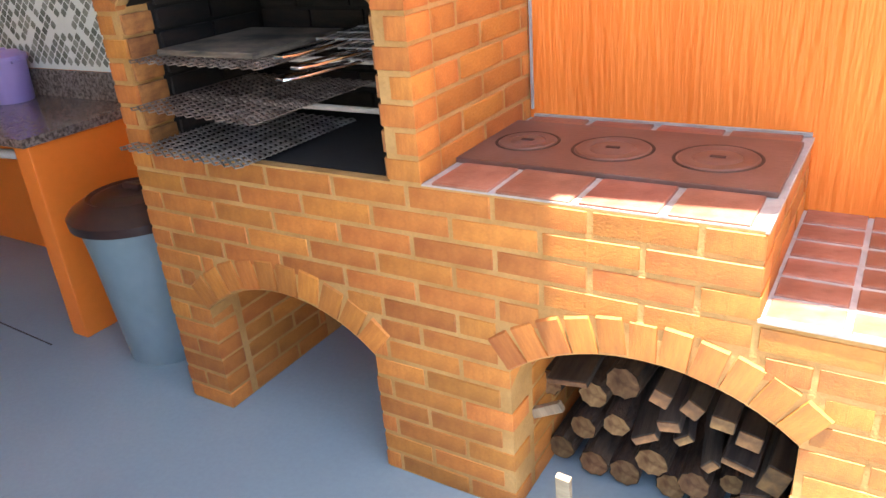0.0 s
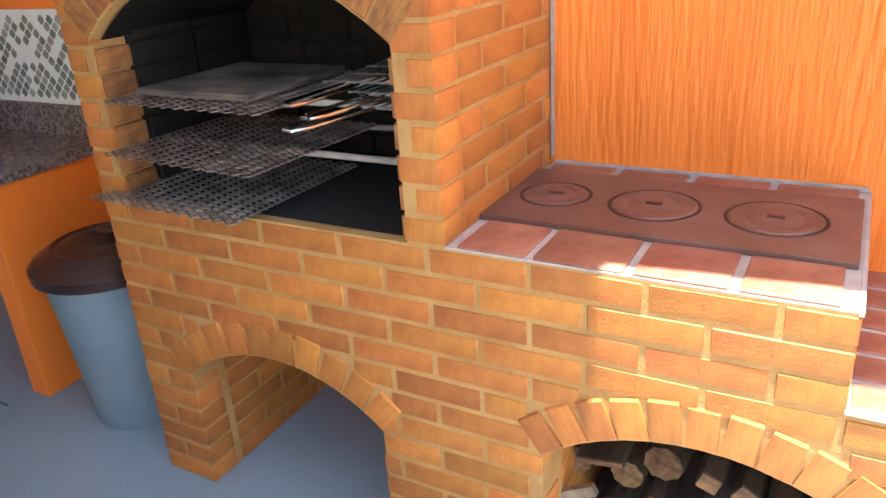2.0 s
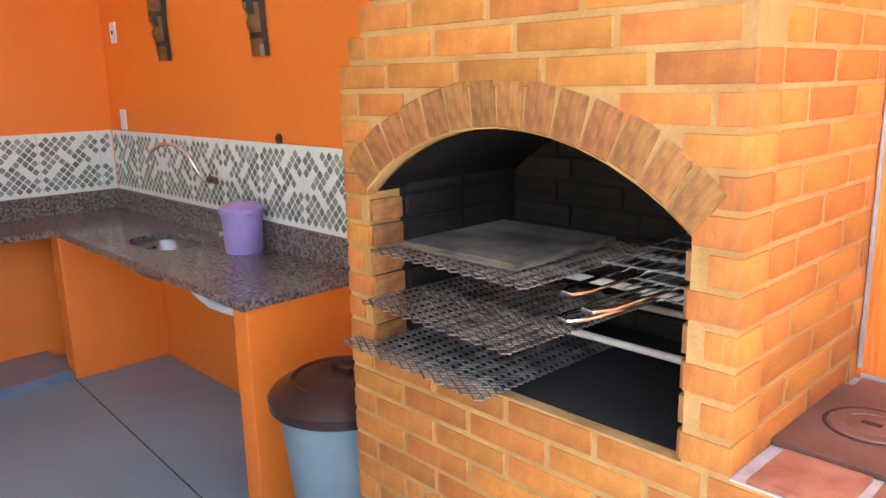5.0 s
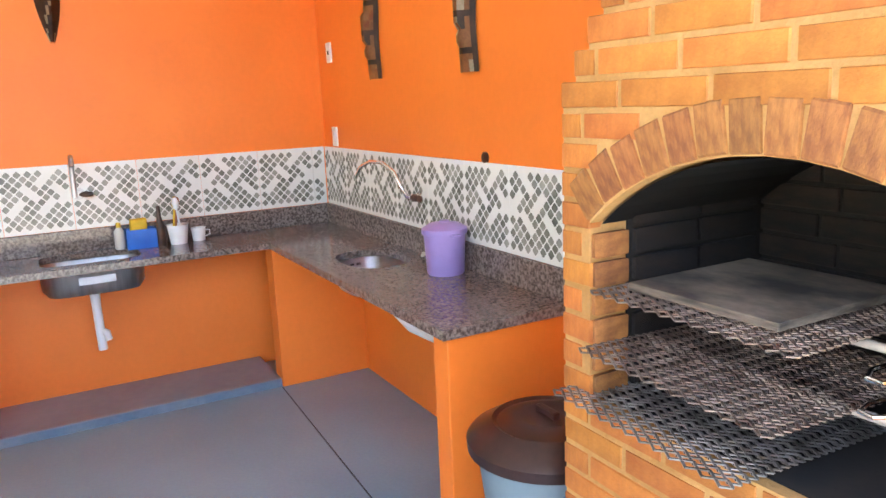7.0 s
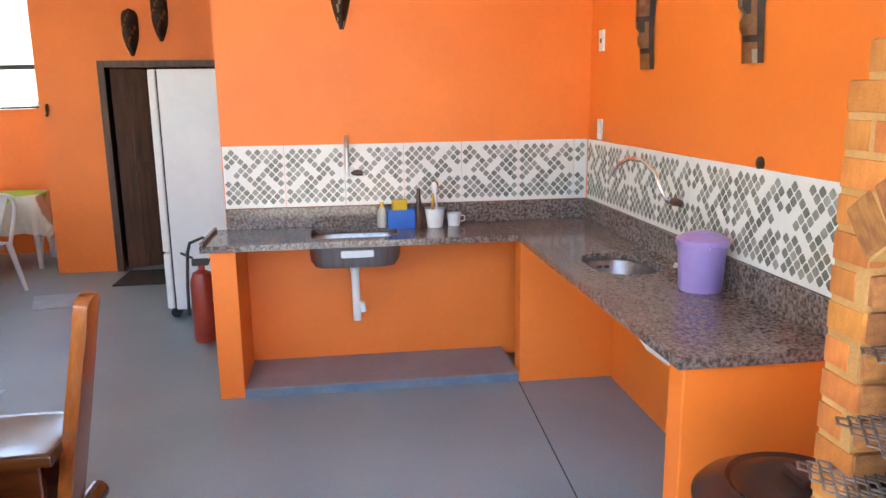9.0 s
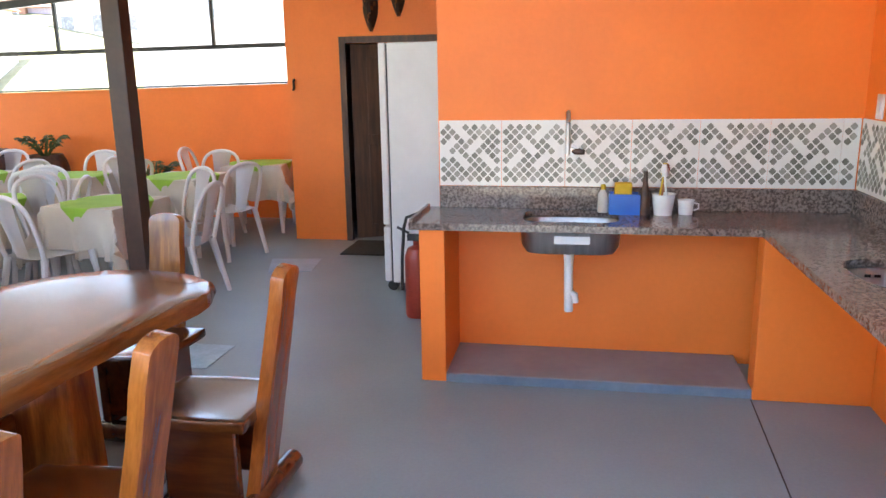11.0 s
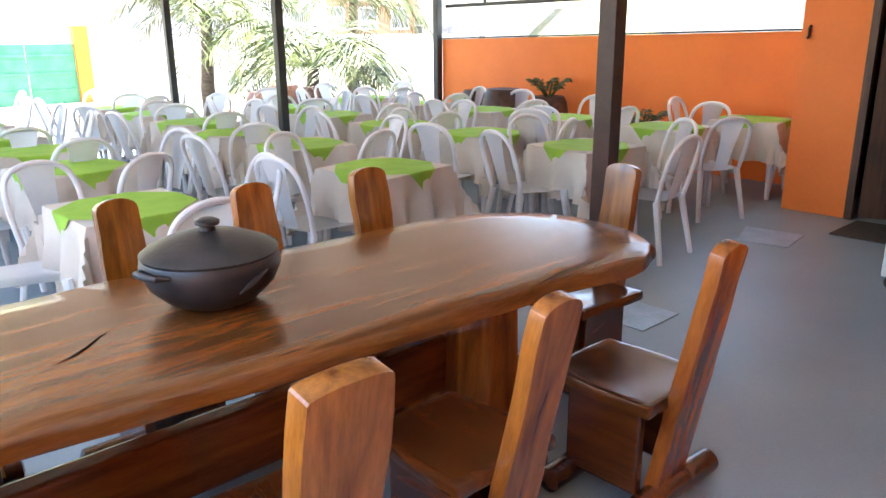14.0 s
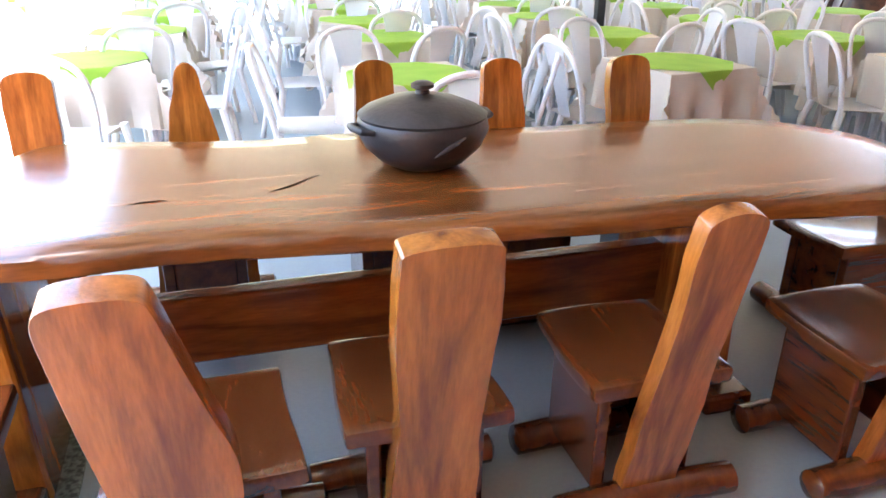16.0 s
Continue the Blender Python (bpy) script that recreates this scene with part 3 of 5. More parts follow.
for yy in (-0.6, -0.06):
    ends.append([bm.verts.new((px, yy, pz)) for px, pz in ai])
for k in range(len(ai) - 1):
    bm.faces.new((ends[0][k], ends[0][k + 1], ends[1][k + 1], ends[1][k]))
bmesh.ops.solidify(bm, geom=list(bm.faces), thickness=0.002)
part("soot_vault", bm, SOOT, bbq, "soot-black vault of the firebox")
unit = bmesh.new()
box(unit, -0.5, 0.5, -0.5, 0.5, -0.5, 0.5)
bmesh.ops.bevel(unit, geom=list(unit.edges), offset=0.05, segments=1, affect="EDGES")
for v in unit.verts:
    if abs(v.co.x) < 0.47:
        v.co.x = math.copysign(0.486, v.co.x)
BRICK_ME = {}
for key, material in (("brick", BRICK), ("paver", RED_BRICK), ("sooty", SOOT_BRICK), ("smoked", SMOKED)):
    me = bpy.data.meshes.new(key)
    unit.to_mesh(me)
    me.materials.append(material)
    BRICK_ME[key] = me
unit.free()
RB = random.Random(5)


def brick(parent, centre, size, turn=None, kind="brick"):
    ob = new("brick", BRICK_ME[kind])
    ob.parent = parent
    jit = Euler((RB.uniform(-0.006, 0.006), RB.uniform(-0.008, 0.008), RB.uniform(-0.006, 0.006))).to_matrix().to_4x4()
    ob.matrix_basis = Matrix.Translation(centre) @ (turn or Matrix()) @ jit @ Matrix.Diagonal((*size, 1))


CO, BL, JT = 0.0668, 0.235, 0.0105


def inside(ar, z0, z1):
    """The stretch of x that an arch and its ring take up in a course."""
    cx, cz, r = arc(*ar)
    x0, x1, spring, rise = ar
    if z0 >= spring + rise + RING - 0.012:
        return None
    if z1 <= spring:
        return x0, x1
    ro = r + RING
    zz = max(z0, spring) + 0.55 * (z1 - z0)
    half = math.sqrt(max(ro * ro - (zz - cz) ** 2, 0))
    end = math.asin((x1 - x0) / 2 / r)
    half = min(half, (max(z0, spring) - cz) * math.tan(end))
    return (cx - half - 0.004, cx + half + 0.004) if half > 0.02 else None


def course(parent, lo, hi, z, shift, holes, front=FRONT, depth=0.1, height=CO, back=None):
    free = [(lo, hi)]
    for h in holes:
        if h:
            free = [s for a, b in free for s in ((a, min(b, h[0])), (max(a, h[1]), b)) if s[1] - s[0] > 0.018]
    for a, b in free:
        x = lo - shift
        while x < b:
            p, q = max(x, a), min(x + BL, b)
            x += BL
            if q - p < 0.03 or q <= a:
                continue
            pp = p + (JT / 2 if p > a + 0.001 else -0.004)
            qq = q - (JT / 2 if q < b - 0.001 else -0.004)
            prd = RB.uniform(0.0015, 0.004)
            brick(parent, ((pp + qq) / 2, front - prd + depth / 2, z + height / 2), (qq - pp, depth, height - JT))


def side_course(parent, x_face, y0, y1, z, shift, sign=1, depth=0.1):
    y = y0 - shift
    while y < y1:
        p, q = max(y, y0), min(y + BL, y1)
        y += BL
        if q - p < 0.03:
            continue
        prd = RB.uniform(0.0015, 0.0035)
        brick(parent, (x_face + sign * (prd - depth / 2), (p + q) / 2 + (JT / 2 if p > y0 else 0) / 2, z + CO / 2), (depth, q - p - JT, CO - JT))


def voussoirs(parent, ar, n, kind="brick"):
    cx, cz, r = arc(*ar)
    a = math.asin((ar[1] - ar[0]) / 2 / r)
    for k in range(n):
        t = -a + 2 * a * (k + 0.5) / n
        w = 2 * a * (r + RING / 2) / n - JT
        rr = r + RING / 2 + RB.uniform(-0.003, 0.004)
        brick(parent, (cx + rr * math.sin(t), FRONT - RB.uniform(0.005, 0.008) + 0.05, cz + rr * math.cos(t)), (w, 0.1, RING - 0.006),
              Matrix.Rotation(t, 4, "Y"), kind)


# ---------------------------------------------------------------- iron plate, grills, firewood
plate = thing("stove_plate", "rusty brown cast-iron stove plate with three ringed lids", "stove plate", at=pose(0, 0, TOP + 0.005))
part("plate", rounded(4.352, 5.122, -0.462, -0.095, 0.0, 0.014, 0.003), IRON, plate)
for k, bx in enumerate((4.47, 4.705, 4.96)):
    r = 0.095 if k else 0.078
    part("ring_gap", lathe([(r, 0.0), (r + 0.003, 0.0022), (r + 0.007, 0.0022), (r + 0.01, 0.0)], 40, (bx, -0.28, 0.0135)), IRON_DARK, plate)
    lid = part("lid", lathe([(0.0, 0.004), (r * 0.55, 0.004), (r * 0.6, 0.0012), (r * 0.64, 0.004), (r - 0.004, 0.0035), (r, 0.0)], 40, (bx, -0.28, 0.0135)), IRON, plate, smooth=True)
    part("slot", rounded(bx - 0.018, bx + 0.018, -0.287, -0.273, 0.0175, 0.0195, 0.002), IRON_DARK, lid)


def lattice(w, d, cell=0.034, thick=0.0026):
    """Expanded metal: slanted strands that cross, with a flat rim."""
    vs, fs = [], []

    def strand(a, b):
        a, b = Vector(a), Vector(b)
        t = (b - a).normalized()
        s = Vector((-t.y, t.x, 0)) * thick
        u = Vector((0, 0, 0.0016))
        n = len(vs)
        for p in (a, b):
            vs.extend([p + s + u, p - s + u, p - s - u, p + s - u])
        for k in range(4):
            j = (k + 1) % 4
            fs.append((n + k, n + j, n + 4 + j, n + 4 + k))

    nx, ny = int(w / cell), int(d / (cell * 0.5))
    for i in range(nx):
        for j in range(ny):
            cx, cy = (i + 0.5) * cell, (j + 0.5) * cell * 0.5
            h = cell * 0.25
            strand((cx - cell / 2, cy, 0), (cx, cy + h, 0.003)), strand((cx, cy + h, 0.003), (cx + cell / 2, cy, 0))
            strand((cx - cell / 2, cy, 0), (cx, cy - h, -0.003)), strand((cx, cy - h, -0.003), (cx + cell / 2, cy, 0))
    me = bpy.data.meshes.new("mesh_sheet")
    me.from_pydata([tuple(v) for v in vs], [], fs)
    return me


SHEET = lattice(0.56, 0.5, 0.041, 0.0025)
for material in (MESH_METAL,):
    SHEET.materials.append(material)
SHEET2 = SHEET.copy()
SHEET2.materials[0] = RUSTY_MESH
for me, x0, y0, z0, rz, lab in ((SHEET, 3.31, -0.70, TOP + 0.02, -2, "grey expanded-metal grill sheet lying on the hearth"),
                                (SHEET2, 3.38, -0.68, 1.075, -3, "rusty expanded-metal grill sheet in the firebox"), (SHEET2, 3.385, -0.65, 1.205, -1, "rusty expanded-metal grill sheet under a board")):
    g = tagged(new("grill_sheet", me), lab, "grill", "grill sheets of the barbecue")
    g.matrix_basis = pose(x0, y0, z0, 0, 0, rz)
for bz in (1.062, 1.192):
    for by in (-0.47, -0.2):
        s = thing("grill_bar", "pale steel bar across the firebox", "bar", "bars of the barbecue")
        part("bar", tube([(3.36, by, bz), (4.27, by, bz)], 0.0085, 10), BAR, s, smooth=True)
s = thing("wooden_board", "grey weathered wooden board on the upper grill", "board")
part("plank", rounded(3.45, 3.83, -0.59, -0.2, 1.212, 1.23, 0.004), SOOTY_BOARD, s)
for dz, dx in ((0.0, 0.0), (0.028, 0.03), (0.05, -0.03)):
    b = thing("grill_basket", "chrome wire grill basket with long handles", "grill basket", "grill baskets of the barbecue")
    b.matrix_basis = pose(4.165 + dx, -0.575, 1.215 + dz, 0, 0, -8 + dz * 200)
    part("handle", tube([(-0.03, 0, 0), (-0.035, -0.2, 0.004), (-0.02, -0.235, 0.005), (0.0, -0.235, 0.005), (0.012, -0.2, 0.004), (0.01, 0, 0)], 0.0036, 8), CHROME, b, smooth=True)
    bm = bmesh.new()
    for k in range(9):
        tube([(-0.09 + k * 0.026, 0, 0), (-0.09 + k * 0.026, 0.36, 0)], 0.0018, 6, bm)
    for k in range(5):
        tube([(-0.09, k * 0.09, 0.003), (0.118, k * 0.09, 0.003)], 0.0024, 6, bm)
    part("wire_basket", bm, MESH_METAL, b)["kind"] = "stuff"


def log(cx, cz, r, length, y=-0.5, split=False, tilt=0.0, yaw=0.0):
    lg = thing("firewood_log", "split dark firewood piece in the stack" if split else "round firewood log with a pale cut end", "firewood", "firewood under the stove",
               pose(cx, y, cz, 0, tilt, yaw))
    n = 7 if split else 18
    rng = random.Random(int(cx * 1000 + cz * 777))
    prof = [(r * rng.uniform(0.82, 1.08) if split else r * (1 + 0.06 * math.sin(3 * k + cx * 40) + rng.uniform(-0.03, 0.03))) for k in range(n)]
    bm = bmesh.new()
    rings = []
    for yy, f in ((0.0, 0.97), (0.008, 1.0), (length * 0.5, 1.03), (length, 0.97)):
        rings.append([bm.verts.new((prof[k] * f * math.cos(2 * math.pi * k / n), yy, prof[k] * f * math.sin(2 * math.pi * k / n))) for k in range(n)])
    for a, b in zip(rings, rings[1:]):
        for k in range(n):
            bm.faces.new((a[k], b[k], b[(k + 1) % n], a[(k + 1) % n]))
    bm.faces.new(rings[-1])
    part("bark", bm, BARK, lg)
    bm = bmesh.new()
    bm.faces.new([bm.verts.new((prof[k] * 0.93 * math.cos(2 * math.pi * k / n), -0.001, prof[k] * 0.93 * math.sin(2 * math.pi * k / n))) for k in range(n)])
    bmesh.ops.solidify(bm, geom=list(bm.faces), thickness=0.006)
    part("cut_end", bm, LOG_END, lg)


LOGS = ((4.575, 0.298, 0.042, 0), (4.79, 0.353, 0.05, 0), (4.675, 0.162, 0.04, 0), (4.603, 0.06, 0.041, 0), (4.713, 0.06, 0.043, 0), (4.802, 0.055, 0.045, 0), (4.874, 0.113, 0.046, 0),
        (4.93, 0.05, 0.042, 0), (4.997, 0.111, 0.042, 0), (5.085, 0.12, 0.032, 0), (4.702, 0.28, 0.042, 0), (4.775, 0.215, 0.042, 1), (5.02, 0.045, 0.04, 1), (5.12, 0.045, 0.04, 0), (5.19, 0.05, 0.04, 1))
rl = random.Random(3)
for cx, cz, r, sp in LOGS:
    log(cx, cz, r, rl.uniform(0.3, 0.38), -0.42 + rl.uniform(-0.025, 0.025), bool(sp), 0, rl.uniform(-4, 4))


def timber(cx, cz, w, h, length, roll, pitch, label):
    """A sawn offcut of timber lying in the stack, its cut end to the front."""
    tb = thing("timber_offcut", label, "firewood", "firewood under the stove", pose(cx, -0.45, cz, pitch, roll, 0))
    part("beam", rounded(-w / 2, w / 2, 0.0, length, -h / 2, h / 2, 0.003, 1), DARK_TIMBER, tb)
    part("cut_end", rounded(-w / 2 + 0.002, w / 2 - 0.002, -0.002, 0.004, -h / 2 + 0.002, h / 2 - 0.002, 0.001, 1), TIMBER_END, tb, "orange-brown sawn end")


for cx, cz, w, h, length, roll, pitch in ((4.645, 0.335, 0.12, 0.02, 0.3, -8, 6), (4.865, 0.22, 0.075, 0.028, 0.34, -32, 12), (4.925, 0.28, 0.06, 0.04, 0.34, -12, 16), (4.965, 0.25, 0.05, 0.028, 0.34, -38, 14),
                                          (5.035, 0.19, 0.045, 0.03, 0.34, -48, 12), (5.055, 0.33, 0.06, 0.045, 0.3, 6, 8), (5.1, 0.215, 0.085, 0.024, 0.34, 14, 12), (5.185, 0.2, 0.06, 0.09, 0.34, 18, 6),
                                          (5.15, 0.12, 0.07, 0.05, 0.34, -14, 4), (4.9, 0.36, 0.05, 0.05, 0.3, 20, 4), (4.98, 0.35, 0.05, 0.05, 0.28, 30, 3), (5.12, 0.3, 0.06, 0.05, 0.3, 10, 4)):
    timber(cx, cz, w, h, length, roll, pitch, "dark weathered timber offcut in the firewood stack")
s = thing("wood_offcut", "pale sawn wood offcut leaning on the firewood", "offcut", at=pose(4.70, -0.60, 0.0, 12, 4, 0))
part("stick", rounded(-0.02, 0.02, -0.01, 0.01, 0.006, 0.19, 0.003), BOARD, s)
s = thing("wood_offcut", "pale sawn wood offcut lying on the firewood", "offcut", at=pose(4.60, -0.5, 0.265, 0, 60, 0))
part("stick", rounded(-0.015, 0.015, -0.01, 0.01, -0.04, 0.06, 0.003), BOARD, s)
# ---------------------------------------------------------------- kitchen things
b = thing("waste_bin", "tall tapered grey-blue plastic bin with a dark lid", "bin", at=pose(2.915, -0.415, 0) @ Matrix.Diagonal((0.95, 0.95, 1.125, 1)))
part("body", lathe([(0.0, 0.0), (0.165, 0.0), (0.175, 0.012), (0.225, 0.50), (0.245, 0.505), (0.25, 0.53), (0.235, 0.53), (0.16, 0.02), (0.0, 0.02)], 48), BIN_GREY, b, smooth=True)
lid = part("lid", lathe([(0.262, 0.515), (0.265, 0.545), (0.25, 0.56), (0.18, 0.595), (0.165, 0.588), (0.1, 0.605), (0.085, 0.6), (0.0, 0.607)], 48), BIN_LID, b, "dark brown shiny lid", smooth=True)
part("lid_handle", rounded(-0.05, 0.05, -0.013, 0.013, 0.6, 0.622, 0.006), BIN_LID, lid)
part("clip", rounded(-0.27, -0.245, -0.03, 0.03, 0.49, 0.53, 0.004), BIN_GREY, b)

b = thing("lilac_canister", "lilac plastic water canister with lid and small tap", "canister", at=pose(1.80, -0.135, CT) @ Matrix.Diagonal((0.81, 0.81, 0.84, 1)))
part("body", lathe([(0.0, 0.0), (0.098, 0.0), (0.104, 0.01), (0.115, 0.225), (0.11, 0.23), (0.0, 0.23)], 40), PURPLE, b, smooth=True)
lid = part("lid", lathe([(0.122, 0.215), (0.126, 0.222), (0.124, 0.245), (0.085, 0.268), (0.03, 0.275), (0.026, 0.285), (0.0, 0.287)], 40), PURPLE, b, smooth=True)
for sx in (-1, 1):
    part("ear", rounded(sx * 0.128 - 0.014, sx * 0.128 + 0.014, -0.03, 0.03, 0.21, 0.225, 0.004), PURPLE, b)
part("tap", tube([(-0.1, -0.04, 0.09), (-0.15, -0.06, 0.09), (-0.155, -0.062, 0.075)], 0.011, 10), CREAM, b, "small pale tap", smooth=True)

b = thing("blue_basket", "blue plastic caddy with washing-up things", "caddy", at=pose(0.13, -1.19, CT))
part("tub", boxes((-0.05, 0.05, -0.08, 0.08, 0, 0.008), (-0.05, -0.045, -0.08, 0.08, 0.008, 0.11), (0.045, 0.05, -0.08, 0.08, 0.008, 0.11), (-0.045, 0.045, -0.08, -0.075, 0.008, 0.11), (-0.045, 0.045, 0.075, 0.08, 0.008, 0.11)), BLUE, b)
b = thing("sponge", "yellow sponge standing in the blue caddy", "sponge", at=pose(0.13, -1.20, CT + 0.05, 0, 10, 5))
part("pad", rounded(-0.02, 0.02, -0.045, 0.045, 0.0, 0.12, 0.008), YELLOW, b)
b = thing("detergent_bottle", "pale plastic detergent bottle beside the caddy", "bottle", at=pose(0.1, -1.30, CT))
part("body", lathe([(0.0, 0), (0.028, 0), (0.03, 0.01), (0.028, 0.1), (0.012, 0.125), (0.0, 0.125)], 20), CREAM, b, smooth=True)
part("cap", lathe([(0.013, 0.12), (0.013, 0.15), (0.0, 0.152)], 14), YELLOW, b, "yellow cap", smooth=True)
b = thing("brown_bottle", "slim dark brown bottle on the counter", "bottle", at=pose(0.15, -1.085, CT))
part("body", lathe([(0.0, 0), (0.028, 0), (0.03, 0.01), (0.026, 0.1), (0.012, 0.17), (0.011, 0.23), (0.0, 0.232)], 20), MASK_DARK, b, smooth=True)
b = thing("utensil_tub", "white plastic tub holding brushes", "tub", at=pose(0.15, -0.99, CT))
part("tub", lathe([(0.0, 0), (0.045, 0), (0.06, 0.11), (0.064, 0.112), (0.056, 0.11), (0.042, 0.01), (0.0, 0.01)], 28), WHITE_PL, b, smooth=True)
for k, (dx, dy, mt, nm) in enumerate(((-0.02, -0.03, YELLOW, "brush"), (0.01, -0.02, MASK_RED, "wooden_spoon"), (0.02, 0.02, WHITE_PL, "brush"))):
    u = thing(nm, "kitchen utensil standing in the white tub", "utensil", "utensils in the tub", pose(0.15 + dx, -0.99 + dy, CT + 0.012, dy * 300, dx * 200, 0))
    part("handle", tube([(0, 0, 0), (0, 0, 0.2)], 0.006, 8), mt, u)
    part("head", lathe([(0, 0.19), (0.016, 0.2), (0.02, 0.235), (0.012, 0.26), (0, 0.262)], 12), mt, u, smooth=True)
b = thing("white_cup", "small white plastic cup on the counter", "cup", at=pose(0.12, -0.87, CT))
part("cup", lathe([(0.0, 0), (0.035, 0), (0.042, 0.075), (0.045, 0.076), (0.038, 0.074), (0.032, 0.006), (0, 0.006)], 24), WHITE_PL, b, smooth=True)
part("handle", tube([(0, 0.04, 0.06), (0, 0.065, 0.055), (0, 0.065, 0.03), (0, 0.038, 0.02)], 0.004, 8), WHITE_PL, b, smooth=True)

for nm, px, pz in (("power_socket", 0.2, 1.94), ("light_switch", 0.21, 1.433)):
    b = thing(nm, "white plastic wall plate with a " + ("socket" if nm[0] == "p" else "rocker switch"), "wall plate", at=pose(px, 0, pz))
    part("plate", rounded(-0.037, 0.037, -0.012, 0, -0.06, 0.06, 0.004), WHITE_PL, b)
    part("insert", rounded(-0.016, 0.016, -0.016, -0.011, -0.03, 0.03, 0.002) if nm[0] == "l" else boxes((-0.012, 0.012, -0.0135, -0.0115, -0.012, 0.012)), WHITE_PL if nm[0] == "l" else BLACK, b)


def mask(name, m, w, h, colours, label, point=False):
    """A carved wall mask, one bowed mesh with bands."""
    bm = bmesh.new()
    n, rows = 8, 22
    grid = []
    for j in range(rows + 1):
        v = j / rows
        half = w / 2 * (math.sin(math.pi * min(0.5, 0.06 + v * 0.8)) if point else (0.9 + 0.1 * math.cos(v * 9)))
        if point and v > 0.8:
            half *= math.sqrt(max(0.0, 1 - ((v - 0.8) / 0.2) ** 2)) * 0.9 + 0.1
        row = []
        for i in range(n + 1):
            u = i / n * 2 - 1
            bulge = 0.05 * (1 - u * u) * (0.6 + 0.4 * math.sin(math.pi * v))
            if abs(u) < 0.3 and 0.35 < v < 0.62:
                bulge += 0.018
            if 0.3 < abs(u) < 0.7 and 0.6 < v < 0.68:
                bulge -= 0.012
            if abs(u) < 0.5 and 0.22 < v < 0.28:
                bulge += 0.012
            row.append(bm.verts.new((u * half, -0.006 - bulge, v * h)))
        grid.append(row)
    for a, b2 in zip(grid, grid[1:]):
        for i in range(n):
            f = bm.faces.new((a[i], a[i + 1], b2[i + 1], b2[i]))
            j = grid.index(a)
            f.material_index = 1 if i == 7 or j % 6 == 3 or (j % 11 in (7, 8) and i in (1, 2, 5)) else 2 if (i - j // 2) % 6 == 0 else 0
    bmesh.ops.solidify(bm, geom=list(bm.faces), thickness=-0.006)
    ob = part(name, bm, colours[0], smooth=True)
    for c in colours[1:]:
        ob.data.materials.append(c)
    ob.matrix_basis = m
    tagged(ob, label, "wall mask", "carved masks on the walls")


mask("carved_mask", pose(0.0, -1.497, 2.02, 0, 0, 90), 0.13, 0.5, (MASK_DARK, MASK_DARK, MASK_PALE), "dark pointed carved wooden wall mask with pale marks", True)
mask("carved_mask", pose(0.88, 0, 1.755), 0.15, 0.55, (MASK_BROWN, MASK_DARK, MASK_RED), "painted carved wooden plank mask on the orange wall")
mask("carved_mask", pose(1.85, 0, 1.745), 0.15, 0.55, (MASK_BROWN, MASK_DARK, MASK_PALE), "painted carved wooden plank mask with pale stripes")
for my, mz in ((-3.4, 2.03), (-3.13, 2.16)):
    mask("carved_mask", pose(-2.95, my, mz, 0, 0, 90), 0.15, 0.42, (MASK_DARK, MASK_DARK, MASK_RED), "small dark carved wooden mask above the doorway", True)
b = thing("wall_hook", "small dark iron hook on the wall corner", "hook", at=pose(-2.95, -4.2, 1.55))
part("hook", tube([(0, 0, 0.05), (0.02, 0, 0.03), (0.02, 0, -0.04), (0.04, 0, -0.05)], 0.012, 8), IRON_DARK, b)

b = thing("wall_plug", "small dark plug in the wall above the tiles", "plug", at=pose(1.946, 0, 1.385, 90, 0, 0))
part("plug", lathe([(0.0, 0.0), (0.026, 0.0), (0.024, 0.008), (0.012, 0.014), (0.0, 0.015)], 18), MASK_DARK, b, smooth=True)
f = thing("refrigerator", "tall white one-door refrigerator, side towards the kitchen", "refrigerator", at=pose(-1.52, -2.50, 0))
part("body", rounded(-0.34, 0.34, -0.31, 0.34, 0.07, 1.85, 0.012, 3), WHITE_PAINT, f)
d = part("door", rounded(-0.34, 0.34, -0.375, -0.322, 0.52, 1.85, 0.014, 3), WHITE_PAINT, f)
part("lower_door", rounded(-0.34, 0.34, -0.375, -0.322, 0.08, 0.505, 0.014, 3), WHITE_PAINT, f)
part("door_seal", boxes((-0.325, 0.325, -0.322, -0.31, 0.09, 1.84)), BLACK, f, "dark rubber door seal")
part("handle", rounded(-0.3, -0.27, -0.41, -0.375, 0.9, 1.4, 0.006), STEEL, d)
for sx in (-0.28, 0.28):
    for sy in (-0.32, 0.28):
        part("caster", lathe([(0, -0.03), (0.04, -0.028), (0.04, 0.028), (0, 0.03)], 18), BLACK, f).matrix_basis = pose(sx, sy, 0.04, 0, 90, 0)
e = thing("fire_extinguisher", "red fire extinguisher with black hose on the floor", "fire extinguisher", at=pose(-0.62, -2.50, 0))
part("cylinder", lathe([(0, 0), (0.075, 0), (0.082, 0.02), (0.082, 0.42), (0.06, 0.48), (0.022, 0.5), (0.022, 0.53), (0, 0.53)], 32), RED_PAINT, e, smooth=True)
part("valve", rounded(-0.02, 0.02, -0.06, 0.05, 0.53, 0.575, 0.006), BLACK, e)
part("lever", tube([(0, -0.05, 0.58), (0, -0.13, 0.62)], 0.009, 8), BLACK, e)
part("hose", tube([(0, 0.04, 0.55), (-0.03, 0.1, 0.6), (-0.02, 0.1, 0.68), (0.0, 0.02, 0.72), (0.02, -0.06, 0.69), (0.02, -0.08, 0.62), (0.05, -0.09, 0.4), (0.07, -0.09, 0.2)], 0.011, 10), BLACK, e, smooth=True)


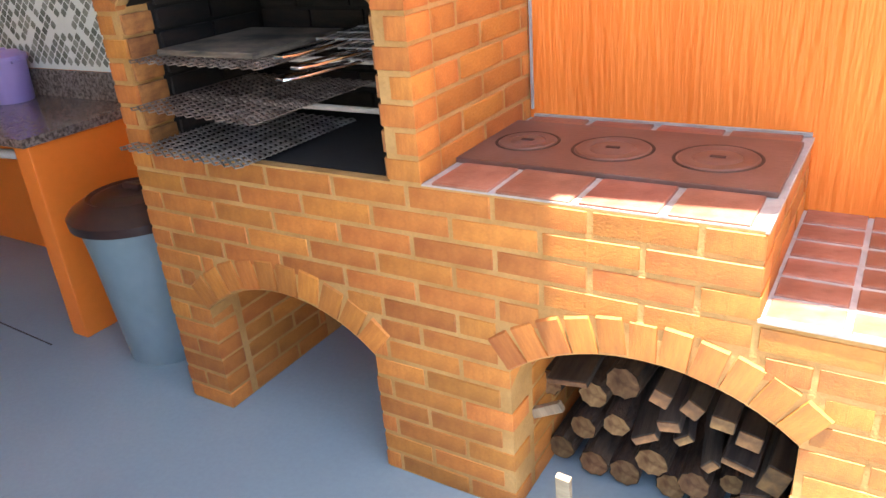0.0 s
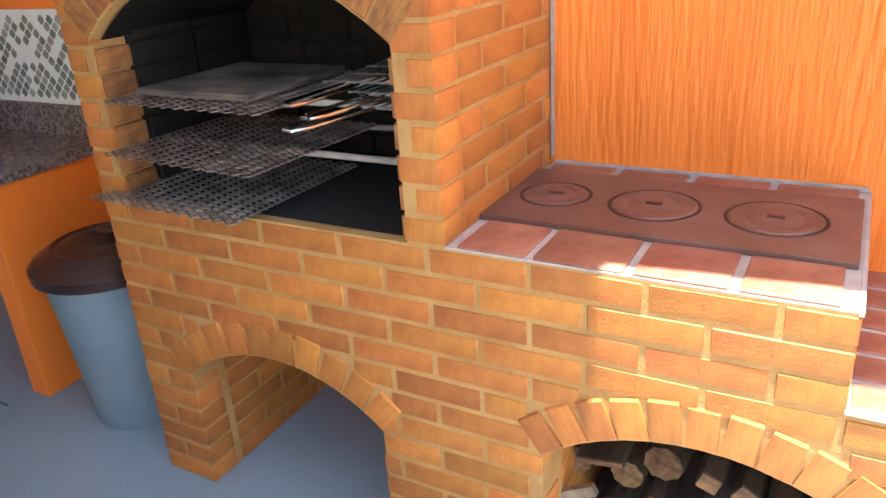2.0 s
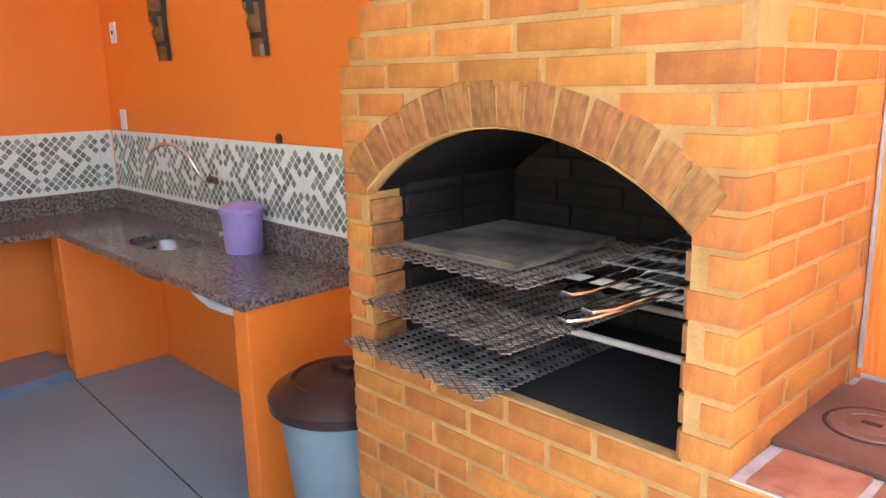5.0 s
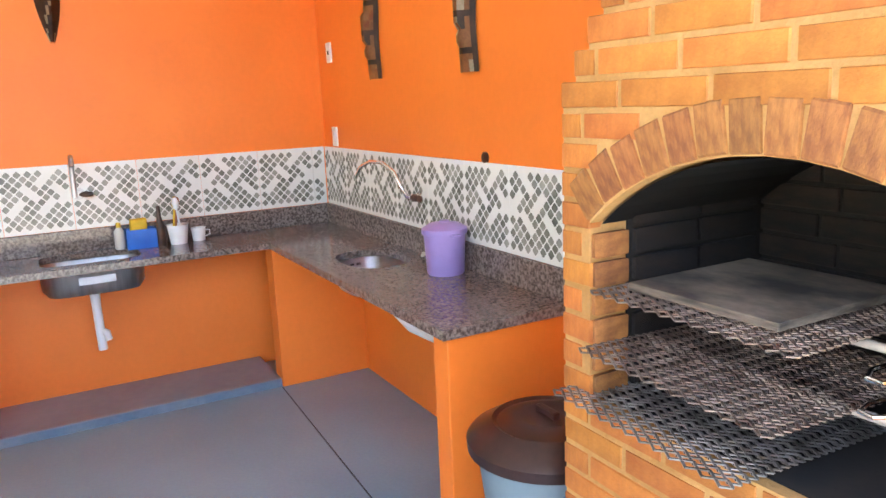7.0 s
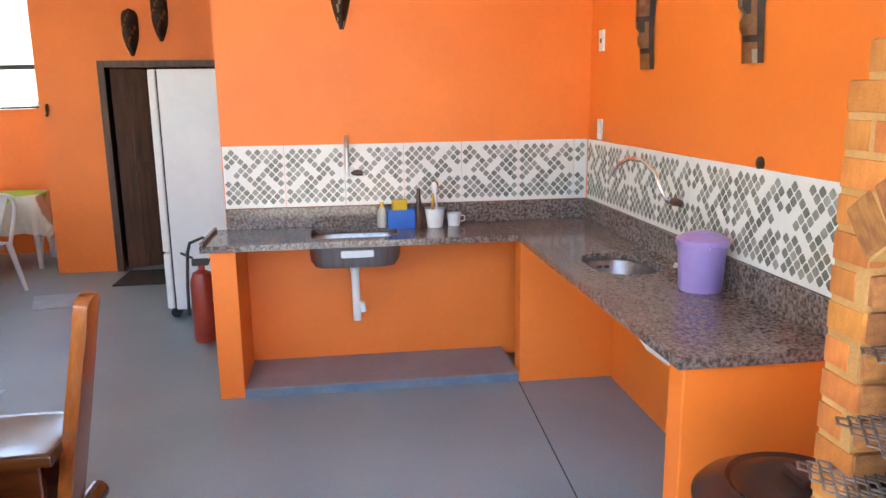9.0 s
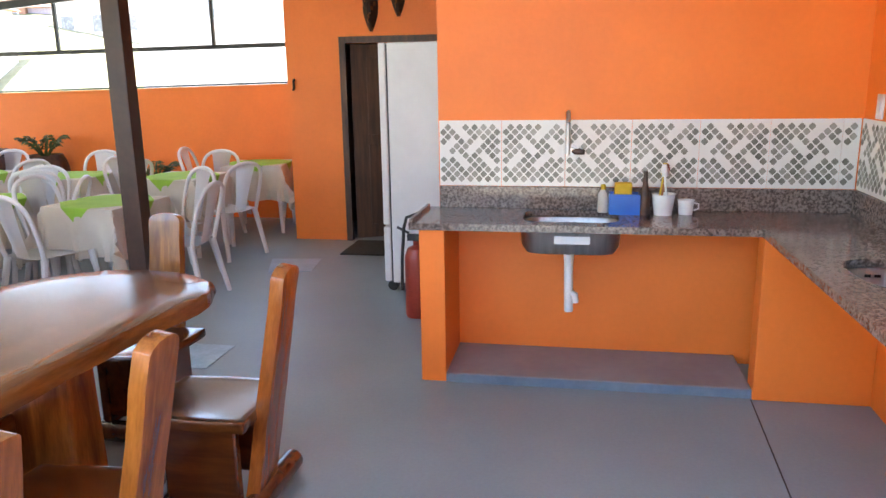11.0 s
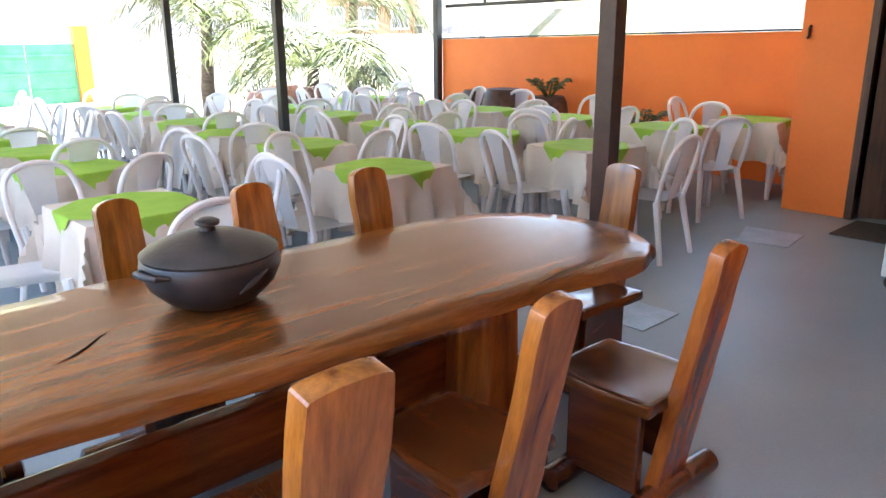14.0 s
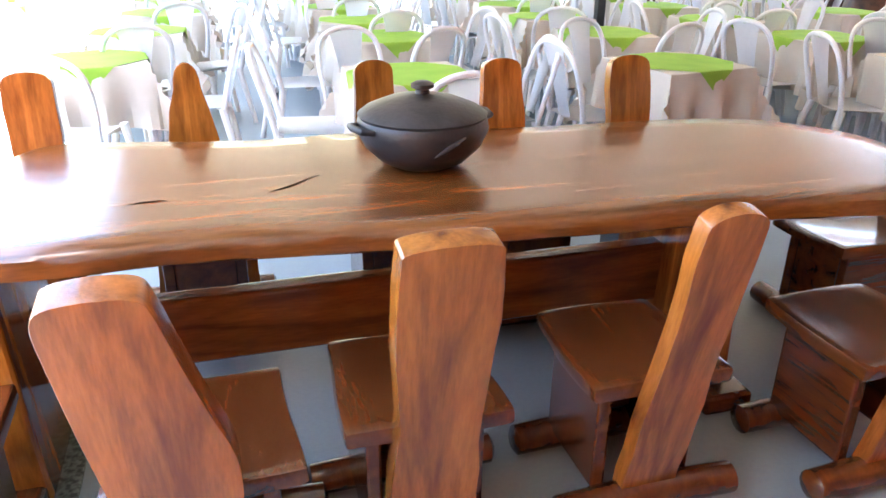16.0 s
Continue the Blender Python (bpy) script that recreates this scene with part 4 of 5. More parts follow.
# ---------------------------------------------------------------- live-edge table and its chairs
def smooth_line(pts, n):
    """Points along a Catmull-Rom line."""
    res = []
    q = [pts[0]] + list(pts) + [pts[-1]]
    for i in range(len(pts) - 1):
        p0, p1, p2, p3 = (Vector(v) for v in q[i:i + 4])
        for k in range(n):
            t = k / n
            res.append(0.5 * (2 * p1 + (p2 - p0) * t + (2 * p0 - 5 * p1 + 4 * p2 - p3) * t * t + (3 * p1 - p0 - 3 * p2 + p3) * t ** 3))
    return res


EDGE = [(1.36, -2.95), (1.62, -2.865), (1.98, -2.92), (2.35, -2.945), (2.72, -2.97), (3.0, -2.985), (3.38, -3.03), (3.66, -3.06), (3.9, -3.05), (4.07, -3.08), (4.18, -3.2),
        (4.21, -3.6), (4.18, -3.95), (4.05, -4.08), (3.8, -4.05), (3.4, -3.97), (3.05, -3.98), (2.6, -3.92), (2.2, -3.89), (1.85, -3.875), (1.53, -3.81), (1.33, -3.66), (1.22, -3.45), (1.24, -3.15), (1.36, -2.95)]
rim = smooth_line([Vector((x, y, 0)) for x, y in EDGE], 6)
table = thing("slab_table", "long live-edge varnished wooden slab table on trestle legs", "table")
bm = bmesh.new()
cen = Vector((2.8, -3.45, 0))
levels = []
for inset, z in ((0.10, 0.708), (0.03, 0.712), (-0.004, 0.73), (0.0, 0.755), (0.008, 0.772), (0.022, 0.78), (0.12, 0.781)):
    ring = []
    for k, p in enumerate(rim):
        a, b2 = rim[k - 1], rim[(k + 1) % len(rim)]
        nrm = Vector(((b2 - a).y, -(b2 - a).x, 0)).normalized()
        if nrm.dot(p - cen) > 0:
            nrm = -nrm
        w = 0.012 * noise.noise((p.x * 7, p.y * 7, z * 40)) if inset < 0.02 else 0
        ring.append(bm.verts.new((p.x + nrm.x * (inset + w), p.y + nrm.y * (inset + w), z)))
    levels.append(ring)
for a, b2 in zip(levels, levels[1:]):
    for k in range(len(a)):
        bm.faces.new((a[k], a[(k + 1) % len(a)], b2[(k + 1) % len(a)], b2[k]))
bmesh.ops.triangulate(bm, faces=[bm.faces.new(levels[0][::-1]), bm.faces.new(levels[-1])])
bmesh.ops.recalc_face_normals(bm, faces=bm.faces)
top = part("tabletop", bm, WOOD, table, "reddish brown glossy slab", smooth=True)


def crack(pts, widths):
    bm = bmesh.new()
    l, r = [], []
    for (x, y), w in zip(pts, widths):
        l.append(bm.verts.new((x, y - w, 0.7825))), r.append(bm.verts.new((x, y + w, 0.7825)))
    for k in range(len(pts) - 1):
        bm.faces.new((l[k], l[k + 1], r[k + 1], r[k]))
    bmesh.ops.solidify(bm, geom=list(bm.faces), thickness=0.001)
    part("crack", bm, CRACK, top, "dark open crack in the wood")


crack([(3.40, -3.375), (3.35, -3.40), (3.31, -3.43), (3.26, -3.48), (3.23, -3.50)], [0.001, 0.006, 0.007, 0.004, 0.001])
crack([(3.78, -3.365), (3.74, -3.375), (3.70, -3.378), (3.67, -3.375)], [0.001, 0.006, 0.005, 0.001])
crack([(2.97, -3.03), (2.93, -3.035), (2.9, -3.03)], [0.001, 0.004, 0.001])
for lx in (1.99, 4.16):
    part("trestle_leg", soften(prism([(lx - 0.1, 0.0), (lx + 0.1, 0.0), (lx + 0.07, 0.71), (lx - 0.07, 0.71)], -3.68, -3.15), 0.02, 3), WOOD_UP, table)
    part("foot", rounded(lx - 0.09, lx + 0.09, -3.85, -3.0, 0.0, 0.07, 0.02, 3), WOOD_SEAT, table)
part("stretcher", rounded(1.8, 4.18, -3.455, -3.375, 0.25, 0.47, 0.015, 3), WOOD, table)
part("wedge", rounded(1.82, 1.87, -3.5, -3.33, 0.32, 0.43, 0.02, 3), WOOD_SEAT, table)


def plank_back(width, height, tip, seed, thick=0.05, head_rise=None, shape=None):
    """A backrest plank with a wavy outline and a rounded head, standing in x and z; shape gives (z, left, right) for an odd one."""
    rng = random.Random(seed)
    if shape:
        side = smooth_line([Vector((r, z, 0)) for z, _, r in shape], 4) + smooth_line([Vector((l, z, 0)) for z, l, _ in shape[::-1]], 4)
        return soften(prism([(p.x, p.y) for p in side], -thick / 2, thick / 2), 0.014, 3)
    rise = width * 0.25 if head_rise is None else head_rise
    pts_l, pts_r = [], []
    for k in range(11):
        v = k / 10
        w = width / 2 * (1 - tip * max(0, v - 0.35) / 0.65) * (0.92 + 0.06 * math.sin(v * 4 + seed) + 0.04 * math.sin(v * 11 + seed * 2))
        pts_l.append(Vector((-w + rng.uniform(-0.004, 0.004), v * (height - rise), 0)))
        pts_r.append(Vector((w + rng.uniform(-0.004, 0.004), v * (height - rise), 0)))
    hw = pts_r[-1].x
    pts_l[-1].x = -hw
    head = [Vector((hw * math.cos(a), height - rise + rise * math.sin(a) ** 0.85, 0)) for a in [math.pi * k / 10 for k in range(1, 10)]]
    outline = [(p.x, p.y) for p in pts_r + head + pts_l[::-1]]
    bm = prism(outline, -thick / 2, thick / 2)
    return soften(bm, 0.009, 3)


def wood_chair(x, y, face, seed, width=0.2, tip=0.1, top=0.98, lean=9, label="rustic varnished wooden chair with a plank back", thick=0.05, head_rise=None, shape=None):
    """A rustic chair: seat slab, two board legs, one leaning back plank and log skids. It faces +y before turning."""
    c = thing("rustic_chair", label, "chair", "rustic chairs round the slab table", pose(x, y, 0, 0, 0, face))
    rng = random.Random(seed)
    w = 0.41
    bm = bmesh.new()
    n = 12
    for i in range(n + 1):
        for j in range(n + 1):
            u, v = i / n * 2 - 1, j / n * 2 - 1
            fx = w / 2 * (1 - 0.05 * (v + 1)) * (1 + 0.02 * math.sin(3 * v + seed))
            bm.verts.new((u * fx, v * 0.21, 0.44 - 0.014 * (1 - u * u) * (1 - v * v) + 0.004 * math.sin(2 * u + seed)))
    bm.verts.ensure_lookup_table()
    for i in range(n):
        for j in range(n):
            a = i * (n + 1) + j
            bm.faces.new([bm.verts[q] for q in (a, a + n + 1, a + n + 2, a + 1)])
    bmesh.ops.recalc_face_normals(bm, faces=bm.faces)
    bmesh.ops.solidify(bm, geom=list(bm.faces), thickness=0.045)
    soften(bm, 0.012, 2)
    part("seat", bm, WOOD_SEAT, c, "dark glossy dished seat", smooth=True)
    for sx in (-0.13, 0.13):
        part("side_board", rounded(sx - 0.02, sx + 0.02, -0.15, 0.14, 0.07, 0.4, 0.008, 2), WOOD_SEAT, c)
    part("front_board", rounded(-0.11, 0.11, 0.10, 0.135, 0.12, 0.4, 0.008, 2), WOOD_SEAT, c)
    for yy in (-0.19, 0.13):
        pts = [(-0.27, yy, 0.048), (-0.26, yy, 0.048), (0, yy + 0.01, 0.05), (0.27, yy, 0.048), (0.28, yy, 0.048)]
        part("skid", tube(pts, [0.03, 0.046, 0.05, 0.045, 0.028], 14), WOOD_SEAT, c, smooth=True)
    bk = part("backrest", plank_back(width, top + 0.01, tip, seed, thick, head_rise, shape), WOOD_UP, c, "honey-brown varnished plank", smooth=True)
    bk.matrix_basis = pose(0, -0.165, 0.05, lean, 0, 0) @ Matrix.Diagonal((1, 1, (top - 0.04) / (top + 0.01), 1))
    return c


wood_chair(1.76, -2.78, 180, 1, 0.18, 0.05, 0.965, 10)
wood_chair(2.49, -2.88, 180, 2, 0.18, 0.05, 0.965, 12)
wood_chair(3.11, -2.87, 180, 3, 0.235, 0.02, 0.95, 10, "rustic varnished wooden chair with a broad square-topped back", 0.065, 0.018)
wood_chair(3.615, -2.79, 180, 4, 0.3, 0.3, 0.95, 9, "rustic varnished wooden chair with a wide crooked back", 0.075,
           shape=((0.0, -0.15, 0.05), (0.3, -0.155, 0.06), (0.43, -0.16, 0.075), (0.55, -0.175, 0.07), (0.67, -0.19, 0.035), (0.82, -0.205, -0.005), (0.92, -0.212, -0.03), (0.955, -0.19, -0.05), (0.965, -0.13, -0.1)))
wood_chair(4.25, -2.885, 180, 11, 0.2, 0.05, 0.97, 10)
wood_chair(1.82, -3.85, 0, 5, 0.2, 0.04, 0.985, 10)
wood_chair(2.38, -3.9, 0, 6, 0.2, 0.05, 0.985, 10)
wood_chair(2.9, -3.98, 0, 7, 0.2, 0.05, 0.985, 10)
wood_chair(3.62, -4.1, 0, 8, 0.42, 0.72, 0.985, 8, "rustic varnished wooden chair with a pointed back")
wood_chair(4.16, -4.02, 0, 9, 0.2, 0.1, 0.985, 8)
wood_chair(1.23, -3.4, -90, 10, 0.19, 0.12, 0.985, 9)

pot = thing("clay_pot", "black clay cooking pot with lid on the table", "pot", at=pose(2.90, -3.53, 0.782) @ Matrix.Diagonal((1.06, 1.06, 1.04, 1)))
part("body", lathe([(0.0, 0.0), (0.085, 0.0), (0.13, 0.02), (0.175, 0.065), (0.197, 0.115), (0.192, 0.145), (0.184, 0.155), (0.176, 0.15), (0.185, 0.11), (0.0, 0.03)], 56), CLAY, pot, smooth=True)
lid = part("lid", lathe([(0.188, 0.15), (0.192, 0.158), (0.17, 0.175), (0.11, 0.2), (0.05, 0.213), (0.022, 0.217), (0.02, 0.228), (0.034, 0.235), (0.034, 0.245), (0.02, 0.252), (0.0, 0.253)], 56), CLAY, pot, smooth=True)
for a in (15, 195):
    h = part("handle", tube([(0.185, -0.055, 0.13), (0.215, -0.04, 0.135), (0.225, 0, 0.138), (0.215, 0.04, 0.135), (0.185, 0.055, 0.13)], [0.008, 0.011, 0.012, 0.011, 0.008], 10), CLAY, pot, smooth=True)
    h.matrix_basis = pose(0, 0, 0, 0, 0, a)
for a in (100, 280):
    h = part("relief", tube([(0.188, -0.05, 0.075), (0.2, -0.01, 0.1), (0.199, 0.04, 0.125)], [0.003, 0.011, 0.004], 8), CLAY, pot, smooth=True)
    h.matrix_basis = pose(0, 0, 0, 0, 0, a)


# ---------------------------------------------------------------- plastic chairs and cloth-covered tables
def plastic_chair():
    """A stackable monobloc chair, facing +y, at the origin."""
    c = thing("plastic_chair", "white plastic stackable armless chair with a slotted back", "chair", "plastic chairs on the terrace")
    bm = bmesh.new()
    n = 8
    for i in range(n + 1):
        for j in range(n + 1):
            u, v = i / n * 2 - 1, j / n
            bm.verts.new((u * (0.185 + 0.035 * v), -0.19 + 0.41 * v, 0.43 - 0.018 * (1 - u * u) - (0.02 * max(0, v - 0.85) / 0.15) + 0.01 * (1 - v)))
    bm.verts.ensure_lookup_table()
    for i in range(n):
        for j in range(n):
            a = i * (n + 1) + j
            bm.faces.new([bm.verts[q] for q in (a, a + n + 1, a + n + 2, a + 1)])
    bmesh.ops.solidify(bm, geom=list(bm.faces), thickness=0.012)
    bmesh.ops.recalc_face_normals(bm, faces=bm.faces)
    part("seat", bm, WHITE_PL, c, smooth=True)
    bm = bmesh.new()
    hoop = [(-0.19, -0.19, 0.43), (-0.205, -0.225, 0.58), (-0.205, -0.265, 0.72), (-0.175, -0.295, 0.81), (-0.1, -0.31, 0.86), (0, -0.315, 0.875), (0.1, -0.31, 0.86), (0.175, -0.295, 0.81), (0.205, -0.265, 0.72), (0.205, -0.225, 0.58), (0.19, -0.19, 0.43)]
    part("back_hoop", tube(smooth_line(hoop, 3) + [Vector(hoop[-1])], 0.017, 8), WHITE_PL, c, smooth=True)
    m = 10
    rows = []
    for j in range(m + 1):
        v = j / m
        half = 0.065 + 0.05 * v ** 2
        y = -0.2 - 0.115 * v
        rows.append([bm.verts.new((u * half, y - 0.02 * (1 - u * u), 0.44 + 0.42 * v)) for u in (-1, -0.5, 0, 0.5, 1)])
    for a, b2 in zip(rows, rows[1:]):
        for k in range(4):
            bm.faces.new((a[k], a[k + 1], b2[k + 1], b2[k]))
    bmesh.ops.solidify(bm, geom=list(bm.faces), thickness=0.008)
    part("back_panel", bm, WHITE_PL, c, smooth=True)
    for sx in (-1, 1):
        part("front_leg", tube([(sx * 0.2, 0.19, 0.43), (sx * 0.225, 0.215, 0.2), (sx * 0.24, 0.235, 0.0)], [0.026, 0.021, 0.019], 8), WHITE_PL, c, smooth=True)
        part("rear_leg", tube([(sx * 0.18, -0.18, 0.43), (sx * 0.205, -0.225, 0.2), (sx * 0.225, -0.265, 0.0)], [0.026, 0.021, 0.019], 8), WHITE_PL, c, smooth=True)
    return c


def cloth(half, z, seed, turn=0.0, table=0.32, fold=0.075):
    """A square cloth laid over a square table: flat on top, hanging in folds past the edge, lowest at its corners."""
    rng = random.Random(seed)
    ph, n, bm = rng.uniform(0, 6), 30, bmesh.new()
    c, q = math.cos(radians(turn)), math.sin(radians(turn))
    rows = []
    for i in range(n + 1):
        row = []
        for j in range(n + 1):
            u, v = (i / n * 2 - 1) * half, (j / n * 2 - 1) * half
            x, y = c * u - q * v, q * u + c * v
            ox, oy = max(abs(x) - table, 0), max(abs(y) - table, 0)
            drop, both = max(ox, oy), min(ox, oy)
            ripple = fold * drop * 2.2 * math.sin(24 * (y if ox > oy else x) + ph) + 0.05 * drop
            px = min(abs(x), table) + 0.003 * (ox > 0) + (ripple if ox >= oy else 0) * (ox > 0) + 0.42 * both
            py = min(abs(y), table) + 0.003 * (oy > 0) + (ripple if oy > ox else 0) * (oy > 0) + 0.42 * both
            row.append(bm.verts.new((math.copysign(px, x), math.copysign(py, y), z - drop - 0.25 * both)))
        rows.append(row)
    for a, b2 in zip(rows, rows[1:]):
        for k in range(n):
            bm.faces.new((a[k], a[k + 1], b2[k + 1], b2[k]))
    bmesh.ops.recalc_face_normals(bm, faces=bm.faces)
    return bm


def plastic_table():
    t = thing("plastic_table", "square white plastic table under a cloth", "table", "tables on the terrace")
    part("tabletop", rounded(-0.31, 0.31, -0.31, 0.31, 0.69, 0.715, 0.01), WHITE_PL, t)
    for sx in (-1, 1):
        for sy in (-1, 1):
            part("leg", tube([(sx * 0.26, sy * 0.26, 0.7), (sx * 0.29, sy * 0.29, 0.0)], [0.03, 0.022], 8), WHITE_PL, t, smooth=True)
    return t


chair0, table0 = plastic_chair(), plastic_table()
cream0 = tagged(part("tablecloth", cloth(0.68, 0.722, 1), CREAM, smooth=True), "cream tablecloth hanging in folds over the table", "tablecloth", "tablecloths on the terrace")
lime0 = tagged(part("table_runner", cloth(0.32, 0.727, 2, 45, 0.328, 0.01), LIME, smooth=True), "lime green square overlay on the tablecloth", "tablecloth", "green overlays on the terrace")
SPOTS = []
for cx, ys in ((2.5, (-5.33, -6.75, -7.75, -8.8, -9.9, -11.0, -12.2)), (0.75, (-5.3, -6.6, -7.65, -8.7, -9.8, -10.9)), (-0.85, (-4.95, -6.05, -7.15, -8.3, -9.4)),
               (-2.35, (-5.15, -6.3, -7.45, -8.6, -9.8)), (-3.45, (-4.85,)), (4.2, (-6.2, -7.4, -8.6, -9.8, -11.2, -12.4)), (5.8, (-6.6, -8.0, -9.4, -10.8))):
    for y in ys:
        SPOTS.append((cx, y))
rt = random.Random(11)
first = True
for n, (cx, cy) in enumerate(SPOTS):
    cx, cy, tw = cx + rt.uniform(-0.1, 0.1) - (0.06 * (-5.3 - cy) if cx > 0 else 0), cy, rt.uniform(-9, 9)
    m = pose(cx, cy, 0, 0, 0, tw)
    turn = 90 * (n % 4)
    for src, mm in ((table0, m), (cream0, m @ pose(0, 0, 0, 0, 0, rt.choice((0, 90, 180)))), (lime0, m @ pose(0, 0, 0, 0, 0, turn))):
        if first:
            src.matrix_basis = mm
        else:
            copy_thing(src, mm)
    near_wall = cx < -3.1
    for k in range(4):
        if rt.random() < 0.08 or (near_wall and k == 1):
            continue
        a = tw + 90 * k + rt.uniform(-16, 16)
        far = rt.uniform(0.46, 0.64)
        mm = Matrix.Translation((cx, cy, 0)) @ pose(0, 0, 0, 0, 0, a) @ pose(rt.uniform(-0.07, 0.07), -far, 0, 0, 0, rt.uniform(-12, 12))
        if mm.translation.y > -4.62 and mm.translation.x > 0.9:
            continue
        if mm.translation.x < -3.75 or (abs(mm.translation.x) < 0.35 and abs(mm.translation.y + 4.13) < 0.45):
            continue
        if first and k == 0:
            chair0.matrix_basis = mm
        else:
            copy_thing(chair0, mm)
    first = False

# round brown stools and pot plants along the dining wall
for k, (sx, sy, r) in enumerate(((-3.3, -8.05, 0.3), (-3.65, -7.6, 0.27), (-3.5, -8.7, 0.28), (-1.7, -11.3, 0.26), (-2.2, -11.5, 0.28), (-2.8, -11.6, 0.26))):
    s = thing("round_planter", "round dark brown clay planter", "planter", "planters at the terrace edge", pose(sx, sy, 0))
    part("vessel", lathe([(0, 0), (r * 0.6, 0), (r * 0.95, r * 0.9), (r, r * 1.7), (r * 0.85, r * 2.6), (r * 0.7, r * 2.9), (r * 0.62, r * 2.85), (0, r * 2.7)], 28), MASK_DARK, s, smooth=True)


def frond(bm, base, way, length, droop, rng, leaf_w=0.045, pairs=28):
    """A palm frond: a bending rib with pairs of narrow leaflets."""
    pts = []
    side = Vector((-way.y, way.x, 0)).normalized()
    flat = Vector((way.x, way.y, 0)).normalized()
    rise = way.z
    for k in range(pairs + 1):
        s = k / pairs
        pts.append(base + flat * length * s * (1 - 0.25 * s) + Vector((0, 0, length * (rise * s - droop * s * s))))
    tube(pts, [0.016 * (1 - 0.8 * k / pairs) + 0.002 for k in range(pairs + 1)], 5, bm)
    for k in range(3, pairs):
        s = k / pairs
        ll = length * 0.32 * math.sin(math.pi * (0.15 + 0.8 * s)) * rng.uniform(0.8, 1.1)
        fw = (pts[k + 1] - pts[k - 1]).normalized()
        for sg in (-1, 1):
            d = (side * sg * 0.8 + fw * 0.7 + Vector((0, 0, rng.uniform(-0.5, 0.1)))).normalized()
            a, c = pts[k], pts[k] + d * ll + Vector((0, 0, -0.25 * ll))
            mid = pts[k] + d * ll * 0.5
            wv = fw * leaf_w * 0.5
            q = [bm.verts.new(v) for v in (a, mid + wv, c, mid - wv)]
            bm.faces.new(q)


def palm(x, y, h, n, length, seed, label):
    p = thing("palm_tree", label, "tree", "palms in the garden", pose(x, y, -0.13))
    rng = random.Random(seed)
    bm = tube([(0, 0, 0), (0.05, 0.02, h * 0.35), (0.02, 0.08, h * 0.7), (0.0, 0.1, h)], [0.17, 0.13, 0.11, 0.1], 14)
    part("trunk", bm, TRUNK, p)
    bm = bmesh.new()
    for k in range(n):
        a = 2 * math.pi * k / n + rng.uniform(-0.2, 0.2)
        up = rng.uniform(0.1, 1.1)
        frond(bm, Vector((0, 0.1, h)), Vector((math.cos(a), math.sin(a), up)), length * rng.uniform(0.8, 1.15), 0.55 + 0.35 * up, rng)
    part("crown", bm, LEAF, p)


palm(-3.65, -13.0, 1.1, 30, 2.4, 1, "leafy young palm with arching fronds in the garden")
palm(-2.8, -15.2, 2.0, 24, 2.3, 2, "palm with long arching fronds in the garden")
palm(-7.5, -17.0, 2.4, 22, 2.4, 3, "palm with long arching fronds beside the garden wall")
for k, (px, py) in enumerate(((-3.65, -7.6), (-3.3, -6.0))):
    p = thing("potted_palm", "small green potted palm beside the orange wall", "plant", at=pose(px, py, 0.0 if k else 0.72))
    rng = random.Random(40 + k)
    bm = bmesh.new()
    for j in range(7):
        a = 2 * math.pi * j / 7
        frond(bm, Vector((0, 0, 0.45 if k else 0.0)), Vector((math.cos(a), math.sin(a), 1.6)), 0.38, 0.9, rng, 0.03, 12)
    if k:
        part("pot", lathe([(0, 0), (0.13, 0), (0.18, 0.32), (0.16, 0.32), (0, 0.28)], 20), MASK_DARK, p, smooth=True)
        part("stem", tube([(0, 0, 0.27), (0, 0, 0.47)], 0.02, 8), TRUNK, p)
    part("leaves", bm, LEAF, p)

# ---------------------------------------------------------------- garden and hillside beyond
structure("garden_wall", boxes((-16, -2.6, -21.2, -21.0, -0.13, 1.5), (-0.12, 14, -21.2, -21.0, -0.13, 1.45)), HOUSE_A, "pale sunlit garden wall at the back", "wall")
structure("gate_pillar", boxes((-2.6, -2.28, -21.25, -20.95, -0.13, 1.75)), ORANGE, "orange painted gate pillar", "pillar")
g = tagged(new("garden_gate"), "green metal double gate in the garden wall", "gate")
for k in range(2):
    lf = part("gate_leaf", rounded(-2.27 + k * 1.08, -1.21 + k * 1.08, -21.12, -21.06, -0.03, 1.35, 0.01), GREEN_GATE, g)
    for rz in (0.25, 0.65, 1.05):
        part("rail", rounded(-2.22 + k * 1.08, -1.26 + k * 1.08, -21.06, -21.03, rz, rz + 0.06, 0.006), GREEN_GATE, lf)
hill = bmesh.new()
n = 40
for i in range(n + 1):
    for j in range(13):
        x = -110 + 220 * i / n
        y = -30 - 9 * j
        z = -1.0 + 3.0 * j + 3 * noise.noise((x * 0.03, y * 0.03, 0)) * min(1, j / 2) - (1.5 if j == 0 else 0)
        hill.verts.new((x, y, z))
hill.verts.ensure_lookup_table()
for i in range(n):
    for j in range(12):
        a = i * 13 + j
        hill.faces.new([hill.verts[q] for q in (a, a + 1, a + 14, a + 13)])
bmesh.ops.recalc_face_normals(hill, faces=hill.faces)
structure("hillside", hill, GRASS, "dry pale green hillside beyond the garden", "hill")
hb = bmesh.new()
for i in range(n + 1):
    for j in range(9):
        y = -80 + 130 * i / n
        x = -24 - 8 * j
        hb.verts.new((x, y, -1.0 + 2.4 * j + 2.5 * noise.noise((x * 0.04, y * 0.04, 5)) * min(1, j / 2) - (1.5 if j == 0 else 0)))
hb.verts.ensure_lookup_table()
